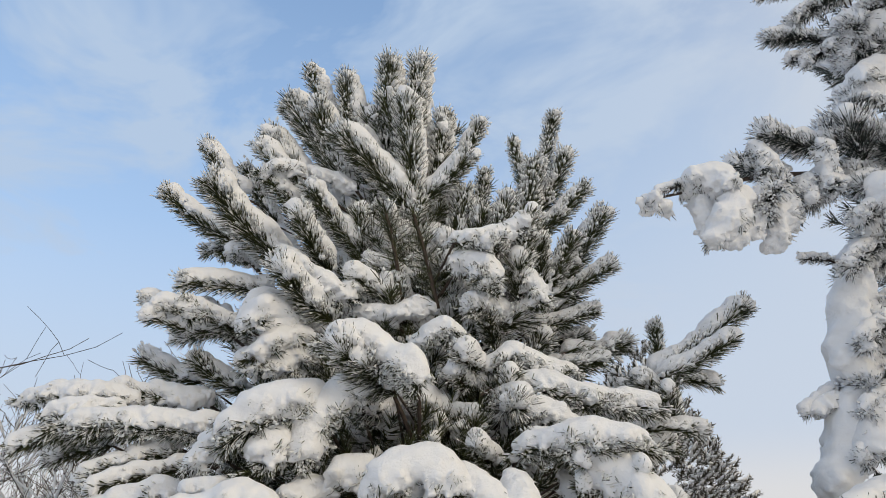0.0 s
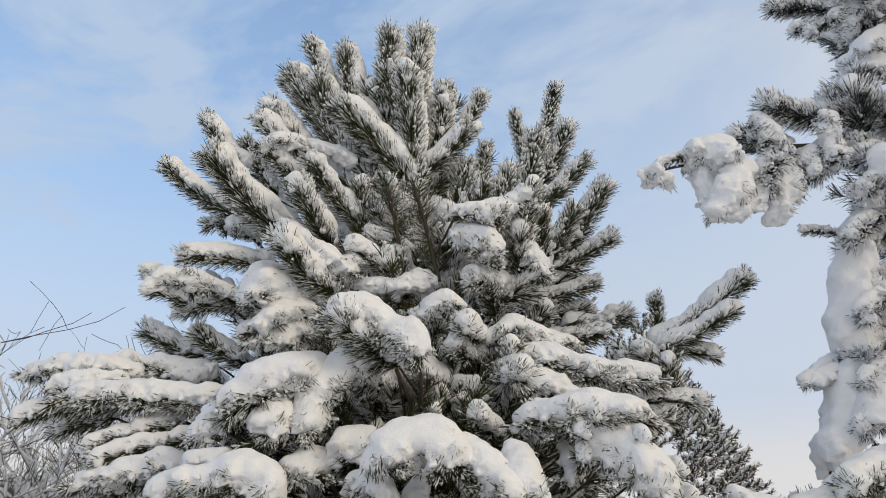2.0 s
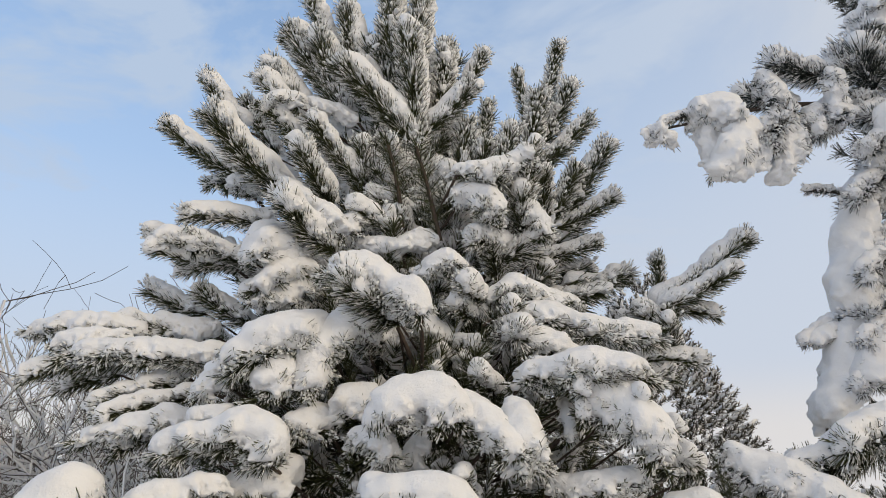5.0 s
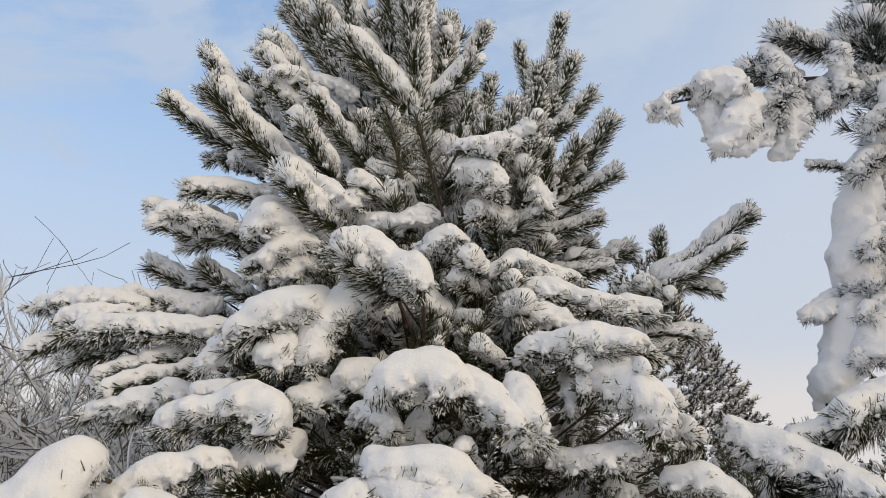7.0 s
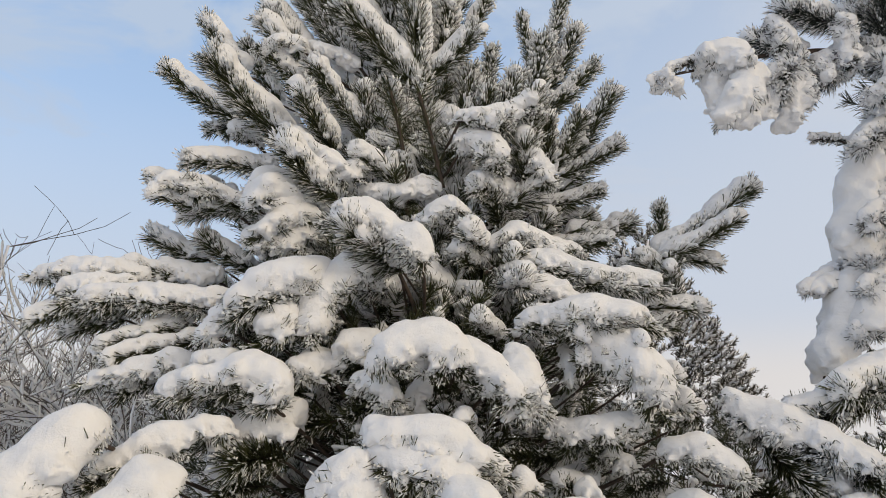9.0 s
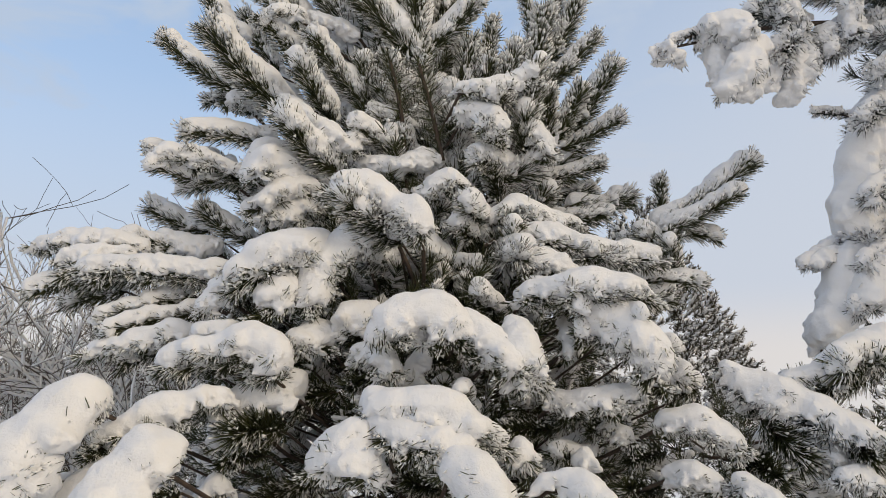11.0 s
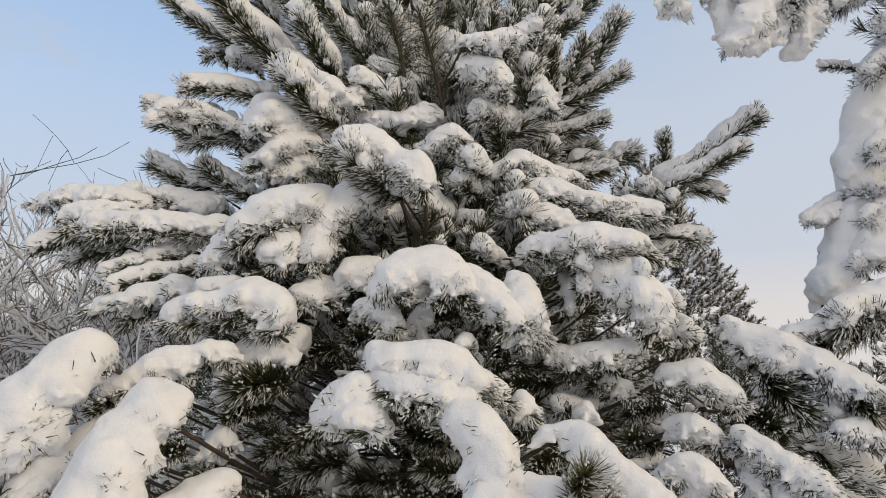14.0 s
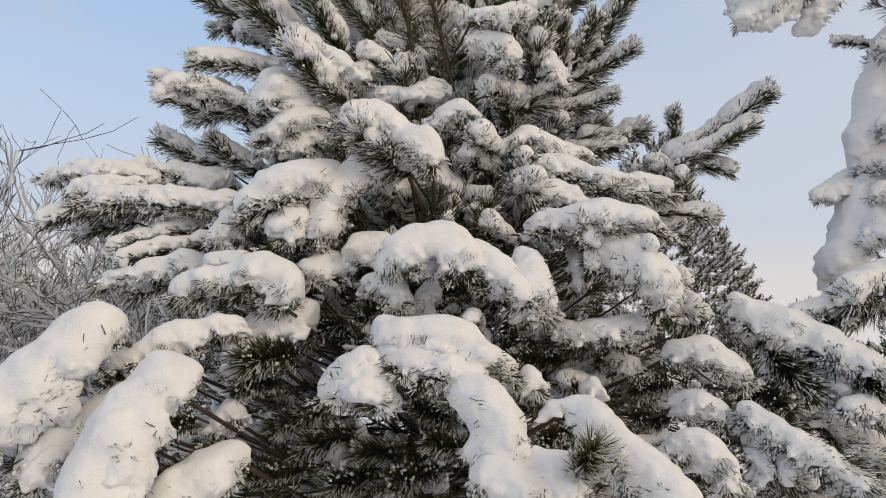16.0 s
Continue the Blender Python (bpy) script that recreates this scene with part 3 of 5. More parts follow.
def inner_growth(tree, axis, profile, count, seed, squeeze=(1.0, 1.0), side=None, crumbs=0.55, front=0.62, keep=None, size=1.0, needle=None, flecks=0):
    """The uncountable shoots inside a crown, thinner and darker, with their crumbs of snow, on limbs from the stem."""
    rng = np.random.default_rng(seed)
    zs, rs = np.array([p[0] for p in profile]), np.array([p[1] for p in profile])
    kinds = []
    for el in (62, 40, 22, 5, -14):
        for _ in range(3):
            a = radians(el + rng.uniform(-8, 8))
            ln, r = rng.uniform(0.26, 0.4) * size, rng.uniform(0.065, 0.085) * size
            tip = np.array([math.cos(a), rng.uniform(-0.1, 0.1), math.sin(a)]) * ln
            pts = curve_points([np.zeros(3), tip / 2 + np.array([0, 0, -0.02]), tip], 8)
            kinds.append((needle_arrays(pts, r, 330, rng, False, 0.0048 * size, rime=0.02), snow_form(cap_balls(pts, r, 0.3, rng, False), 0.027, 0.4, 0.7, 1.05)))
    nv, nt, na, sv, sq = [], [], [], [], []
    no = so = 0
    limbs = []
    for _ in range(count):
        z = zs.min() + (zs.max() - zs.min()) * rng.random() ** 1.15
        big = np.interp(z, zs, rs)
        rad = big * math.sqrt(rng.uniform(0.05, 1.0))
        az = rng.uniform(0, 2 * math.pi)
        if side and not side[0] < az < side[1]:
            continue
        ax = axis(z)
        if math.sin(az) < 0:
            rad *= 1.0 if keep else front * min(1.0, max(0.15, (3.3 - z) / 1.1))
        pos = np.array([ax[0] + math.cos(az) * rad * squeeze[0], ax[1] + math.sin(az) * rad * squeeze[1], z])
        if keep and not keep(pos):
            continue
        high = np.clip((z - zs.min()) / (zs.max() - zs.min()), 0, 1)
        kind = int(np.clip(4.2 - 4.2 * high ** 1.3 + rng.normal(0, 0.6), 0, 4)) * 3 + rng.integers(0, 3)
        yaw = az + rng.normal(0, 0.5)
        c, s, k = math.cos(yaw), math.sin(yaw), rng.uniform(0.8, 1.2)
        turn = np.array([[c, -s, 0], [s, c, 0], [0, 0, 1]]) * k
        (v, t, al), (w, q) = kinds[kind]
        nv.append(v @ turn.T + pos), nt.append(t + no), na.append(al)
        no += len(v)
        if rng.random() < crumbs * (0.3 + 1.3 * high):
            sv.append(w @ turn.T + pos), sq.append(q + so)
            so += len(w)
        if rng.random() < 0.22:
            limbs.append((np.array([*axis(z - 0.25 * rad)[:2], z - 0.25 * rad]), pos))
    # flakes of snow that fell through and lodged on the sprays
    if flecks:
        spots = np.concatenate(nv)
        pads = []
        for _ in range(8):
            way = rng.normal(0, 1, 3) * np.array([1, 1, 0.35])
            way /= np.linalg.norm(way)
            line = [(*(way * s * 0.03 + rng.normal(0, 0.007, 3)), rng.uniform(0.010, 0.019)) for s in np.linspace(-1, 1, 5)]
            pads.append(snow_form(line, 0.019, 0.5, 0.6, 1.6))
        for i in rng.integers(0, len(spots), flecks):
            v, q = pads[rng.integers(0, 8)]
            sv.append(v * rng.uniform(0.6, 1.35) + spots[i]), sq.append(q + so)
            so += len(v)
    part("inner_needles", raw_mesh("inner_needles", np.concatenate(nv), np.concatenate(nt), needle or STYLE["needle"], True, np.concatenate(na)), tree, "dark inner needles", "stuff")
    part("inner_snow", raw_mesh("inner_snow", np.concatenate(sv), np.zeros((0, 3), int), SNOW, quads=np.concatenate(sq)), tree, "crumbs of snow caught among the needles", "stuff")
    for a, b in limbs:
        p = curve_points([a, (a + b) / 2 + np.array([0, 0, -0.03]), b], 7)
        v, q = tube(p, np.linspace(0.013, 0.003, 7), 5)
        part("limb", raw_mesh("limb", v, np.zeros((0, 3), int), BARK, quads=q), tree)


def tree_root(name, x, y, label):
    ob = new(name)
    ob.location = (x, y, 0)
    return tagged(ob, label, "tree")


def trunk_of(tree, pts, radii):
    p = curve_points(pts, 24)
    v, q = tube(p, np.interp(np.linspace(0, 1, 24), np.linspace(0, 1, len(radii)), radii), 14)
    return part("trunk", raw_mesh("trunk", v, np.zeros((0, 3), int), BARK, quads=q), tree, "reddish-brown scaly pine bark")


# ---- ground: snow sheet to the horizon ----
def ground_sheet():
    ticks = np.concatenate([-np.geomspace(900, 12, 26), np.linspace(-11, 11, 90), np.geomspace(12, 900, 26)])
    x, y = np.meshgrid(ticks, ticks + 4.0, indexing="ij")
    p = np.stack([x, y, np.zeros_like(x)], -1)
    z = 0.06 * value_noise(p * 0.5 + 0.3) + 0.02 * value_noise(p * 1.7) + 0.008 * value_noise(p * 5.0) - 0.05
    v = np.stack([x, y, z], -1).reshape(-1, 3)
    n = len(ticks)
    i, j = np.meshgrid(np.arange(n - 1), np.arange(n - 1), indexing="ij")
    i, j = i.ravel(), j.ravel()
    q = np.stack([i * n + j, (i + 1) * n + j, (i + 1) * n + j + 1, i * n + j + 1], 1)
    ob = new("ground", raw_mesh("ground", v, np.zeros((0, 3), int), GROUND_SNOW, quads=q))
    return tagged(ob, "deep untrodden snow lying on level ground", "snow", "", "structure")


ground_sheet()

# ---- the young pine in front of the camera ----
pine = tree_root("pine_tree", -0.15, 4.45, "young pine with upright frosted shoots and boughs bowed under thick snow")


def pine_axis(z):
    return (-0.15 - 0.03 * z, 4.45 - 0.02 * z)


trunk_of(pine, [(-0.15, 4.45, -0.1), (-0.18, 4.42, 1.5), (-0.24, 4.38, 3.0), (-0.32, 4.34, 4.1)], [0.08, 0.05, 0.03, 0.012])
inner_growth(pine, pine_axis, [(0.15, 1.15), (0.8, 1.45), (1.5, 1.30), (2.2, 1.12), (2.8, 0.95), (3.4, 0.72), (3.9, 0.5), (4.25, 0.2)], 620, 11, (1.1, 0.82), flecks=700)
inner_growth(pine, pine_axis, [(0.15, 1.3), (0.8, 1.5), (1.5, 1.45), (2.2, 1.3), (2.8, 1.1), (3.4, 0.8), (3.9, 0.5), (4.2, 0.2)], 260, 12, (1.0, 0.8), (0.15, 3.0))
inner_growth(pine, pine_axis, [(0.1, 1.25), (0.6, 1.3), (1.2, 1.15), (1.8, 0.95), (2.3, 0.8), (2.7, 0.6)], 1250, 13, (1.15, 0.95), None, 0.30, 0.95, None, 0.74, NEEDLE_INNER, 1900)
shoot(pine, (-0.337, 4.300, 4.958), (-0.304, 4.300, 3.970), 0.105, 0.58)
shoot(pine, (-0.137, 4.400, 5.037), (-0.078, 4.350, 4.019), 0.104, 0.58)
shoot(pine, (-0.201, 4.000, 4.430), (-0.152, 4.150, 3.733), 0.103, 0.58)
shoot(pine, (-0.897, 4.400, 4.955), (-0.613, 4.350, 4.143), 0.079, 0.58)
shoot(pine, (-0.642, 4.350, 4.871), (-0.555, 4.300, 4.114), 0.090, 0.58)
shoot(pine, (-0.505, 4.400, 4.663), (-0.523, 4.400, 4.173), 0.058, 0.58)
shoot(pine, (-0.989, 4.300, 4.628), (-0.600, 4.300, 3.990), 0.103, 0.58)
shoot(pine, (-0.794, 4.200, 4.533), (-0.562, 4.300, 3.949), 0.100, 0.58)
shoot(pine, (-1.058, 4.350, 4.617), (-0.750, 4.350, 4.271), 0.057, 0.58)
shoot(pine, (-1.481, 4.200, 4.228), (-1.245, 4.250, 3.900), 0.072, 0.65)
shoot(pine, (-1.090, 4.250, 4.346), (-0.912, 4.300, 4.072), 0.092, 0.6)
shoot(pine, (-1.130, 4.150, 4.206), (-0.874, 4.250, 3.901), 0.079, 0.58)
shoot(pine, (-1.242, 4.300, 4.104), (-1.019, 4.350, 3.733), 0.073, 0.3)
shoot(pine, (-0.598, 3.950, 4.156), (-0.187, 4.150, 3.744), 0.106, 0.65)
shoot(pine, (-0.521, 4.150, 4.309), (-0.272, 4.250, 3.963), 0.072, 0.58)
shoot(pine, (0.033, 4.300, 4.515), (-0.041, 4.300, 3.951), 0.087, 0.58)
shoot(pine, (0.291, 4.400, 4.538), (0.033, 4.400, 4.068), 0.069, 0.58)
shoot(pine, (0.185, 4.050, 4.060), (-0.074, 4.150, 3.822), 0.080, 0.75)
shoot(pine, (0.312, 4.500, 4.198), (0.267, 4.500, 3.891), 0.065, 0.12)
shoot(pine, (0.509, 4.500, 4.448), (0.583, 4.500, 3.955), 0.058, 0.12)
shoot(pine, (0.796, 4.450, 4.624), (0.570, 4.450, 3.949), 0.070, 0.12)
shoot(pine, (0.618, 4.250, 4.123), (0.509, 4.250, 3.688), 0.091, 0.25)
shoot(pine, (0.844, 4.400, 4.272), (0.631, 4.400, 3.821), 0.087, 0.2)
shoot(pine, (0.935, 4.300, 3.974), (0.592, 4.300, 3.634), 0.076, 0.3)
shoot(pine, (0.441, 4.200, 3.858), (0.327, 4.200, 3.568), 0.088, 0.3)
shoot(pine, (0.260, 4.150, 3.738), (0.235, 4.200, 3.549), 0.079, 0.35)
shoot(pine, (1.014, 4.200, 3.742), (0.703, 4.250, 3.277), 0.087, 0.35)
shoot(pine, (0.799, 4.100, 3.541), (0.626, 4.200, 3.221), 0.077, 0.35)
shoot(pine, (1.019, 4.150, 3.381), (0.675, 4.200, 3.204), 0.070, 0.25)
shoot(pine, (0.507, 3.850, 3.547), (0.382, 4.100, 3.114), 0.095, 0.55)
shoot(pine, (0.146, 4.200, 3.877), (0.122, 4.200, 3.549), 0.098, 0.25)
shoot(pine, (-0.471, 4.050, 3.693), (-0.455, 4.150, 3.415), 0.077, 0.35)
shoot(pine, (-0.403, 4.200, 3.738), (-0.294, 4.250, 3.421), 0.104, 0.3)
shoot(pine, (-0.761, 3.950, 3.797), (-0.421, 4.150, 3.415), 0.076, 0.55)
shoot(pine, (-1.028, 3.950, 3.864), (-0.688, 4.150, 3.693), 0.073, 0.55)
shoot(pine, (-1.274, 3.750, 3.703), (-0.897, 4.050, 3.353), 0.107, 0.6)
shoot(pine, (-1.617, 4.000, 3.776), (-1.163, 4.150, 3.505), 0.070, 0.65)
shoot(pine, (-1.402, 4.200, 3.486), (-1.151, 4.250, 3.494), 0.058, 0.35)
shoot(pine, (-0.786, 3.800, 3.536), (-0.617, 4.050, 3.266), 0.091, 0.55)
shoot(pine, (-0.822, 3.600, 3.151), (-0.564, 3.900, 2.944), 0.092, 0.5)
shoot(pine, (-1.404, 3.900, 3.170), (-0.958, 4.100, 3.198), 0.071, 0.55)
shoot(pine, (-1.624, 3.950, 3.090), (-1.266, 4.100, 3.078), 0.050, 0.8)
shoot(pine, (-1.536, 3.800, 2.940), (-1.049, 4.050, 2.929), 0.053, 0.85)
shoot(pine, (-1.361, 3.850, 3.037), (-1.018, 4.050, 2.929), 0.060, 0.5)
shoot(pine, (-1.424, 4.000, 2.880), (-1.061, 4.100, 2.945), 0.061, 0.65)
shoot(pine, (-1.619, 4.100, 2.792), (-1.292, 4.150, 2.669), 0.081, 0.35)
shoot(pine, (-1.307, 4.000, 2.754), (-1.026, 4.100, 2.594), 0.079, 0.35)
shoot(pine, (-0.959, 3.750, 2.936), (-0.701, 4.000, 2.961), 0.082, 0.85)
shoot(pine, (-0.862, 3.750, 2.826), (-0.605, 4.000, 2.913), 0.064, 0.85)
shoot(pine, (-0.995, 3.800, 2.668), (-0.637, 4.050, 2.816), 0.063, 0.85)
shoot(pine, (-1.042, 4.100, 2.912), (-0.821, 4.200, 2.877), 0.082, 0.4)
shoot(pine, (-0.805, 3.900, 2.576), (-0.486, 4.100, 2.783), 0.076, 0.5)
shoot(pine, (-0.481, 3.850, 3.211), (-0.272, 4.000, 3.110), 0.061, 0.8)
shoot(pine, (-0.406, 4.000, 3.343), (-0.183, 4.100, 3.252), 0.064, 0.7)
shoot(pine, (-0.125, 4.250, 3.533), (0.006, 4.280, 3.144), 0.158, 0.45)
shoot(pine, (0.045, 4.100, 3.358), (0.078, 4.200, 3.150), 0.099, 0.5)
shoot(pine, (-0.243, 4.000, 3.229), (-0.180, 4.100, 3.046), 0.076, 0.6)
shoot(pine, (0.269, 3.750, 3.336), (0.398, 4.000, 3.351), 0.073, 0.5)
shoot(pine, (0.118, 3.800, 3.359), (0.268, 4.000, 3.316), 0.068, 0.6)
shoot(pine, (0.204, 3.750, 3.152), (0.326, 4.000, 3.111), 0.072, 0.5)
shoot(pine, (0.161, 3.850, 3.007), (0.354, 4.000, 3.012), 0.078, 0.5)
shoot(pine, (0.433, 3.900, 3.274), (0.491, 4.100, 3.047), 0.106, 0.4)
shoot(pine, (0.582, 4.000, 3.476), (0.602, 4.150, 3.202), 0.072, 0.5)
shoot(pine, (0.906, 4.200, 3.110), (0.566, 4.200, 3.013), 0.066, 0.35)
shoot(pine, (1.096, 4.300, 2.943), (0.718, 4.200, 2.862), 0.086, 0.15)
shoot(pine, (0.923, 4.200, 2.812), (0.585, 4.200, 2.779), 0.070, 0.3)
shoot(pine, (0.874, 4.300, 2.977), (0.509, 4.300, 2.976), 0.079, 0.3)
shoot(pine, (0.479, 4.000, 3.012), (0.265, 4.100, 2.946), 0.106, 0.35)
shoot(pine, (-0.238, 4.000, 3.011), (-0.051, 4.100, 2.913), 0.093, 0.5)
shoot(pine, (0.120, 3.650, 2.699), (0.202, 3.900, 2.651), 0.078, 0.6)
shoot(pine, (0.065, 3.700, 2.613), (0.156, 3.900, 2.577), 0.061, 0.7)
shoot(pine, (0.388, 3.650, 2.433), (0.300, 3.900, 2.489), 0.103, 0.35)
shoot(pine, (-0.102, 3.750, 2.483), (0.039, 3.900, 2.431), 0.089, 0.5)
shoot(pine, (0.175, 3.750, 2.400), (0.010, 3.900, 2.417), 0.055, 0.7)
shoot(pine, (-0.373, 3.700, 2.417), (-0.219, 3.900, 2.431), 0.082, 0.5)
shoot(pine, (0.364, 3.750, 2.626), (0.327, 3.900, 2.431), 0.074, 0.5)
shoot(pine, (1.245, 4.200, 3.020), (1.221, 4.200, 2.619), 0.062, 0.3)
shoot(pine, (1.695, 4.000, 3.063), (1.203, 4.150, 2.718), 0.079, 0.55)
shoot(pine, (1.587, 3.950, 2.867), (1.202, 4.100, 2.682), 0.067, 0.55)
shoot(pine, (1.517, 4.100, 2.657), (1.217, 4.150, 2.702), 0.062, 0.6)
shoot(pine, (1.094, 4.100, 2.689), (1.276, 4.150, 2.545), 0.074, 0.6)
shoot(pine, (1.196, 3.950, 2.589), (1.276, 4.100, 2.413), 0.077, 0.5)
shoot(pine, (1.019, 4.200, 2.650), (1.268, 4.200, 2.619), 0.063, 0.4)
shoot(pine, (1.375, 4.000, 2.379), (1.008, 4.000, 2.379), 0.059, 0.55)
shoot(pine, (1.204, 4.000, 2.307), (0.939, 4.000, 2.278), 0.076, 0.5)
shoot(pine, (-2.047, 3.750, 2.251), (-1.812, 3.800, 2.314), 0.054, 0.8)
shoot(pine, (-1.886, 3.800, 2.206), (-1.626, 3.900, 2.290), 0.060, 0.6)
shoot(pine, (-1.767, 3.700, 2.309), (-1.041, 3.800, 2.314), 0.081, 0.35)
shoot(pine, (-1.829, 3.750, 2.373), (-1.431, 3.800, 2.341), 0.071, 0.4)
shoot(pine, (-1.604, 3.600, 2.088), (-1.225, 3.800, 2.246), 0.067, 0.45)
shoot(pine, (-1.526, 3.500, 2.027), (-1.156, 3.700, 2.152), 0.054, 0.5)
shoot(pine, (-1.676, 3.900, 2.576), (-1.324, 4.000, 2.541), 0.058, 0.5)
shoot(pine, (-1.006, 3.500, 2.222), (-0.897, 3.700, 2.203), 0.076, 0.5)
shoot(pine, (-0.461, 3.320, 2.635), (-0.206, 3.600, 2.476), 0.102, 0.45)
shoot(pine, (-0.349, 3.350, 2.571), (-0.193, 3.600, 2.476), 0.086, 0.3)
shoot(pine, (-1.168, 3.300, 1.847), (-0.743, 3.600, 1.907), 0.058, 0.07)
shoot(pine, (-0.777, 3.200, 1.820), (-0.619, 3.500, 1.899), 0.068, 0.07)
shoot(pine, (-0.809, 3.100, 1.585), (-0.664, 3.400, 1.590), 0.094, 0.07)
shoot(pine, (-0.981, 3.200, 1.677), (-0.843, 3.500, 1.716), 0.064, 0.07)
shoot(pine, (-0.876, 3.200, 1.471), (-0.755, 3.500, 1.490), 0.063, 0.07)
shoot(pine, (-0.793, 3.400, 1.687), (-0.629, 3.600, 1.723), 0.068, 0.07)
shoot(pine, (-0.653, 3.450, 1.691), (-0.473, 3.600, 1.778), 0.069, 0.07)
shoot(pine, (-0.622, 3.500, 1.976), (-0.412, 3.700, 2.058), 0.070, 0.07)
shoot(pine, (0.082, 3.150, 1.747), (0.127, 3.400, 1.651), 0.060, 0.68)
shoot(pine, (0.462, 2.550, 1.328), (0.415, 2.750, 1.195), 0.080, 0.05, NEEDLE_FRESH)
shoot(pine, (-0.129, 3.100, 1.418), (0.006, 3.300, 1.364), 0.068, 0.07)
shoot(pine, (-0.082, 3.100, 1.289), (0.078, 3.300, 1.227), 0.071, 0.07)
shoot(pine, (-0.606, 3.300, 1.240), (-0.393, 3.500, 1.273), 0.079, 0.07)
shoot(pine, (-0.786, 3.100, 1.149), (-0.620, 3.400, 1.136), 0.053, 0.07)
shoot(pine, (-0.369, 3.300, 1.221), (-0.141, 3.500, 1.203), 0.068, 0.07)
shoot(pine, (-0.648, 3.500, 1.343), (-0.421, 3.700, 1.438), 0.068, 0.07)
shoot(pine, (0.538, 3.500, 1.659), (0.811, 3.700, 1.694), 0.069, 0.07)
shoot(pine, (0.275, 3.400, 1.604), (0.527, 3.600, 1.609), 0.067, 0.07)
shoot(pine, (0.664, 3.500, 1.610), (0.890, 3.700, 1.615), 0.061, 0.07)
shoot(pine, (0.496, 3.400, 1.510), (0.681, 3.600, 1.483), 0.064, 0.425)
shoot(pine, (0.838, 3.500, 1.488), (1.047, 3.700, 1.512), 0.061, 0.07)
shoot(pine, (0.786, 3.400, 1.370), (1.013, 3.600, 1.361), 0.066, 0.07)
shoot(pine, (0.550, 3.400, 1.929), (0.558, 3.600, 2.084), 0.050, 0.51)
shoot(pine, (0.153, 3.500, 2.223), (0.273, 3.700, 2.150), 0.073, 0.595)
shoot(pine, (0.408, 3.450, 2.217), (0.693, 3.600, 2.167), 0.087, 0.425)
shoot(pine, (0.588, 3.250, 2.120), (0.724, 3.500, 2.099), 0.053, 0.595)
shoot(pine, (0.596, 3.300, 2.018), (0.748, 3.500, 2.020), 0.059, 0.595)
shoot(pine, (0.827, 3.200, 2.067), (0.802, 3.500, 2.100), 0.057, 0.425)
shoot(pine, (0.807, 3.300, 2.194), (0.752, 3.500, 2.178), 0.064, 0.51)
shoot(pine, (-0.050, 3.400, 1.896), (0.080, 3.600, 1.918), 0.060, 0.07)
shoot(pine, (-0.398, 3.400, 1.792), (-0.211, 3.600, 1.861), 0.060, 0.07)
shoot(pine, (-0.507, 3.600, 2.017), (-0.302, 3.700, 2.032), 0.064, 0.07)
shoot(pine, (-1.448, 3.500, 1.888), (-1.287, 3.700, 1.964), 0.062, 0.425)
shoot(pine, (-1.280, 2.900, 1.494), (-1.239, 3.100, 1.579), 0.057, 0.07)
shoot(pine, (-1.036, 2.900, 1.333), (-0.999, 3.100, 1.362), 0.060, 0.07)
shoot(pine, (-1.533, 2.900, 1.265), (-1.426, 3.100, 1.378), 0.062, 0.3825)
shoot(pine, (-1.608, 2.900, 1.183), (-1.504, 3.100, 1.246), 0.060, 0.07)
shoot(pine, (-1.372, 2.800, 1.199), (-1.305, 3.000, 1.259), 0.068, 0.425)
shoot(pine, (-0.998, 3.000, 1.180), (-0.891, 3.300, 1.259), 0.058, 0.07)
shoot(pine, (0.923, 3.500, 1.816), (1.218, 3.700, 1.807), 0.072, 0.425)
shoot(pine, (1.086, 3.600, 1.984), (0.954, 3.700, 1.994), 0.064, 0.51)
shoot(pine, (1.102, 3.500, 1.844), (0.978, 3.700, 1.885), 0.061, 0.51)
shoot(pine, (-0.212, 3.100, 1.137), (-0.015, 3.400, 1.145), 0.070, 0.07)
shoot(pine, (-0.468, 3.200, 1.097), (-0.264, 3.500, 1.105), 0.076, 0.07)
shoot(pine, (-0.774, 3.400, 1.299), (-0.615, 3.600, 1.362), 0.070, 0.07)
shoot(pine, (0.360, 3.100, 1.295), (0.503, 3.300, 1.325), 0.064, 0.07)
shoot(pine, (-0.048, 3.900, 2.577), (0.072, 4.100, 2.413), 0.099, 0.25)
shoot(pine, (-0.226, 4.050, 2.403), (-0.049, 4.150, 2.333), 0.101, 0.2)
shoot(pine, (-0.363, 3.850, 2.535), (-0.165, 4.000, 2.393), 0.086, 0.3)
shoot(pine, (-0.018, 3.800, 2.355), (0.127, 4.000, 2.279), 0.095, 0.25)
shoot(pine, (0.215, 3.900, 2.577), (0.162, 4.100, 2.413), 0.088, 0.25)
shoot(pine, (-0.110, 4.000, 2.724), (0.043, 4.150, 2.544), 0.091, 0.3)
shoot(pine, (0.257, 3.950, 2.994), (0.325, 4.100, 2.848), 0.086, 0.3)
shoot(pine, (0.329, 4.000, 3.213), (0.399, 4.150, 3.030), 0.095, 0.3)
shoot(pine, (0.580, 4.100, 2.914), (0.456, 4.200, 2.747), 0.095, 0.2)
shoot(pine, (-0.425, 4.000, 3.011), (-0.239, 4.100, 2.848), 0.087, 0.3)
shoot(pine, (-0.665, 4.000, 2.881), (-0.424, 4.100, 2.783), 0.092, 0.2)
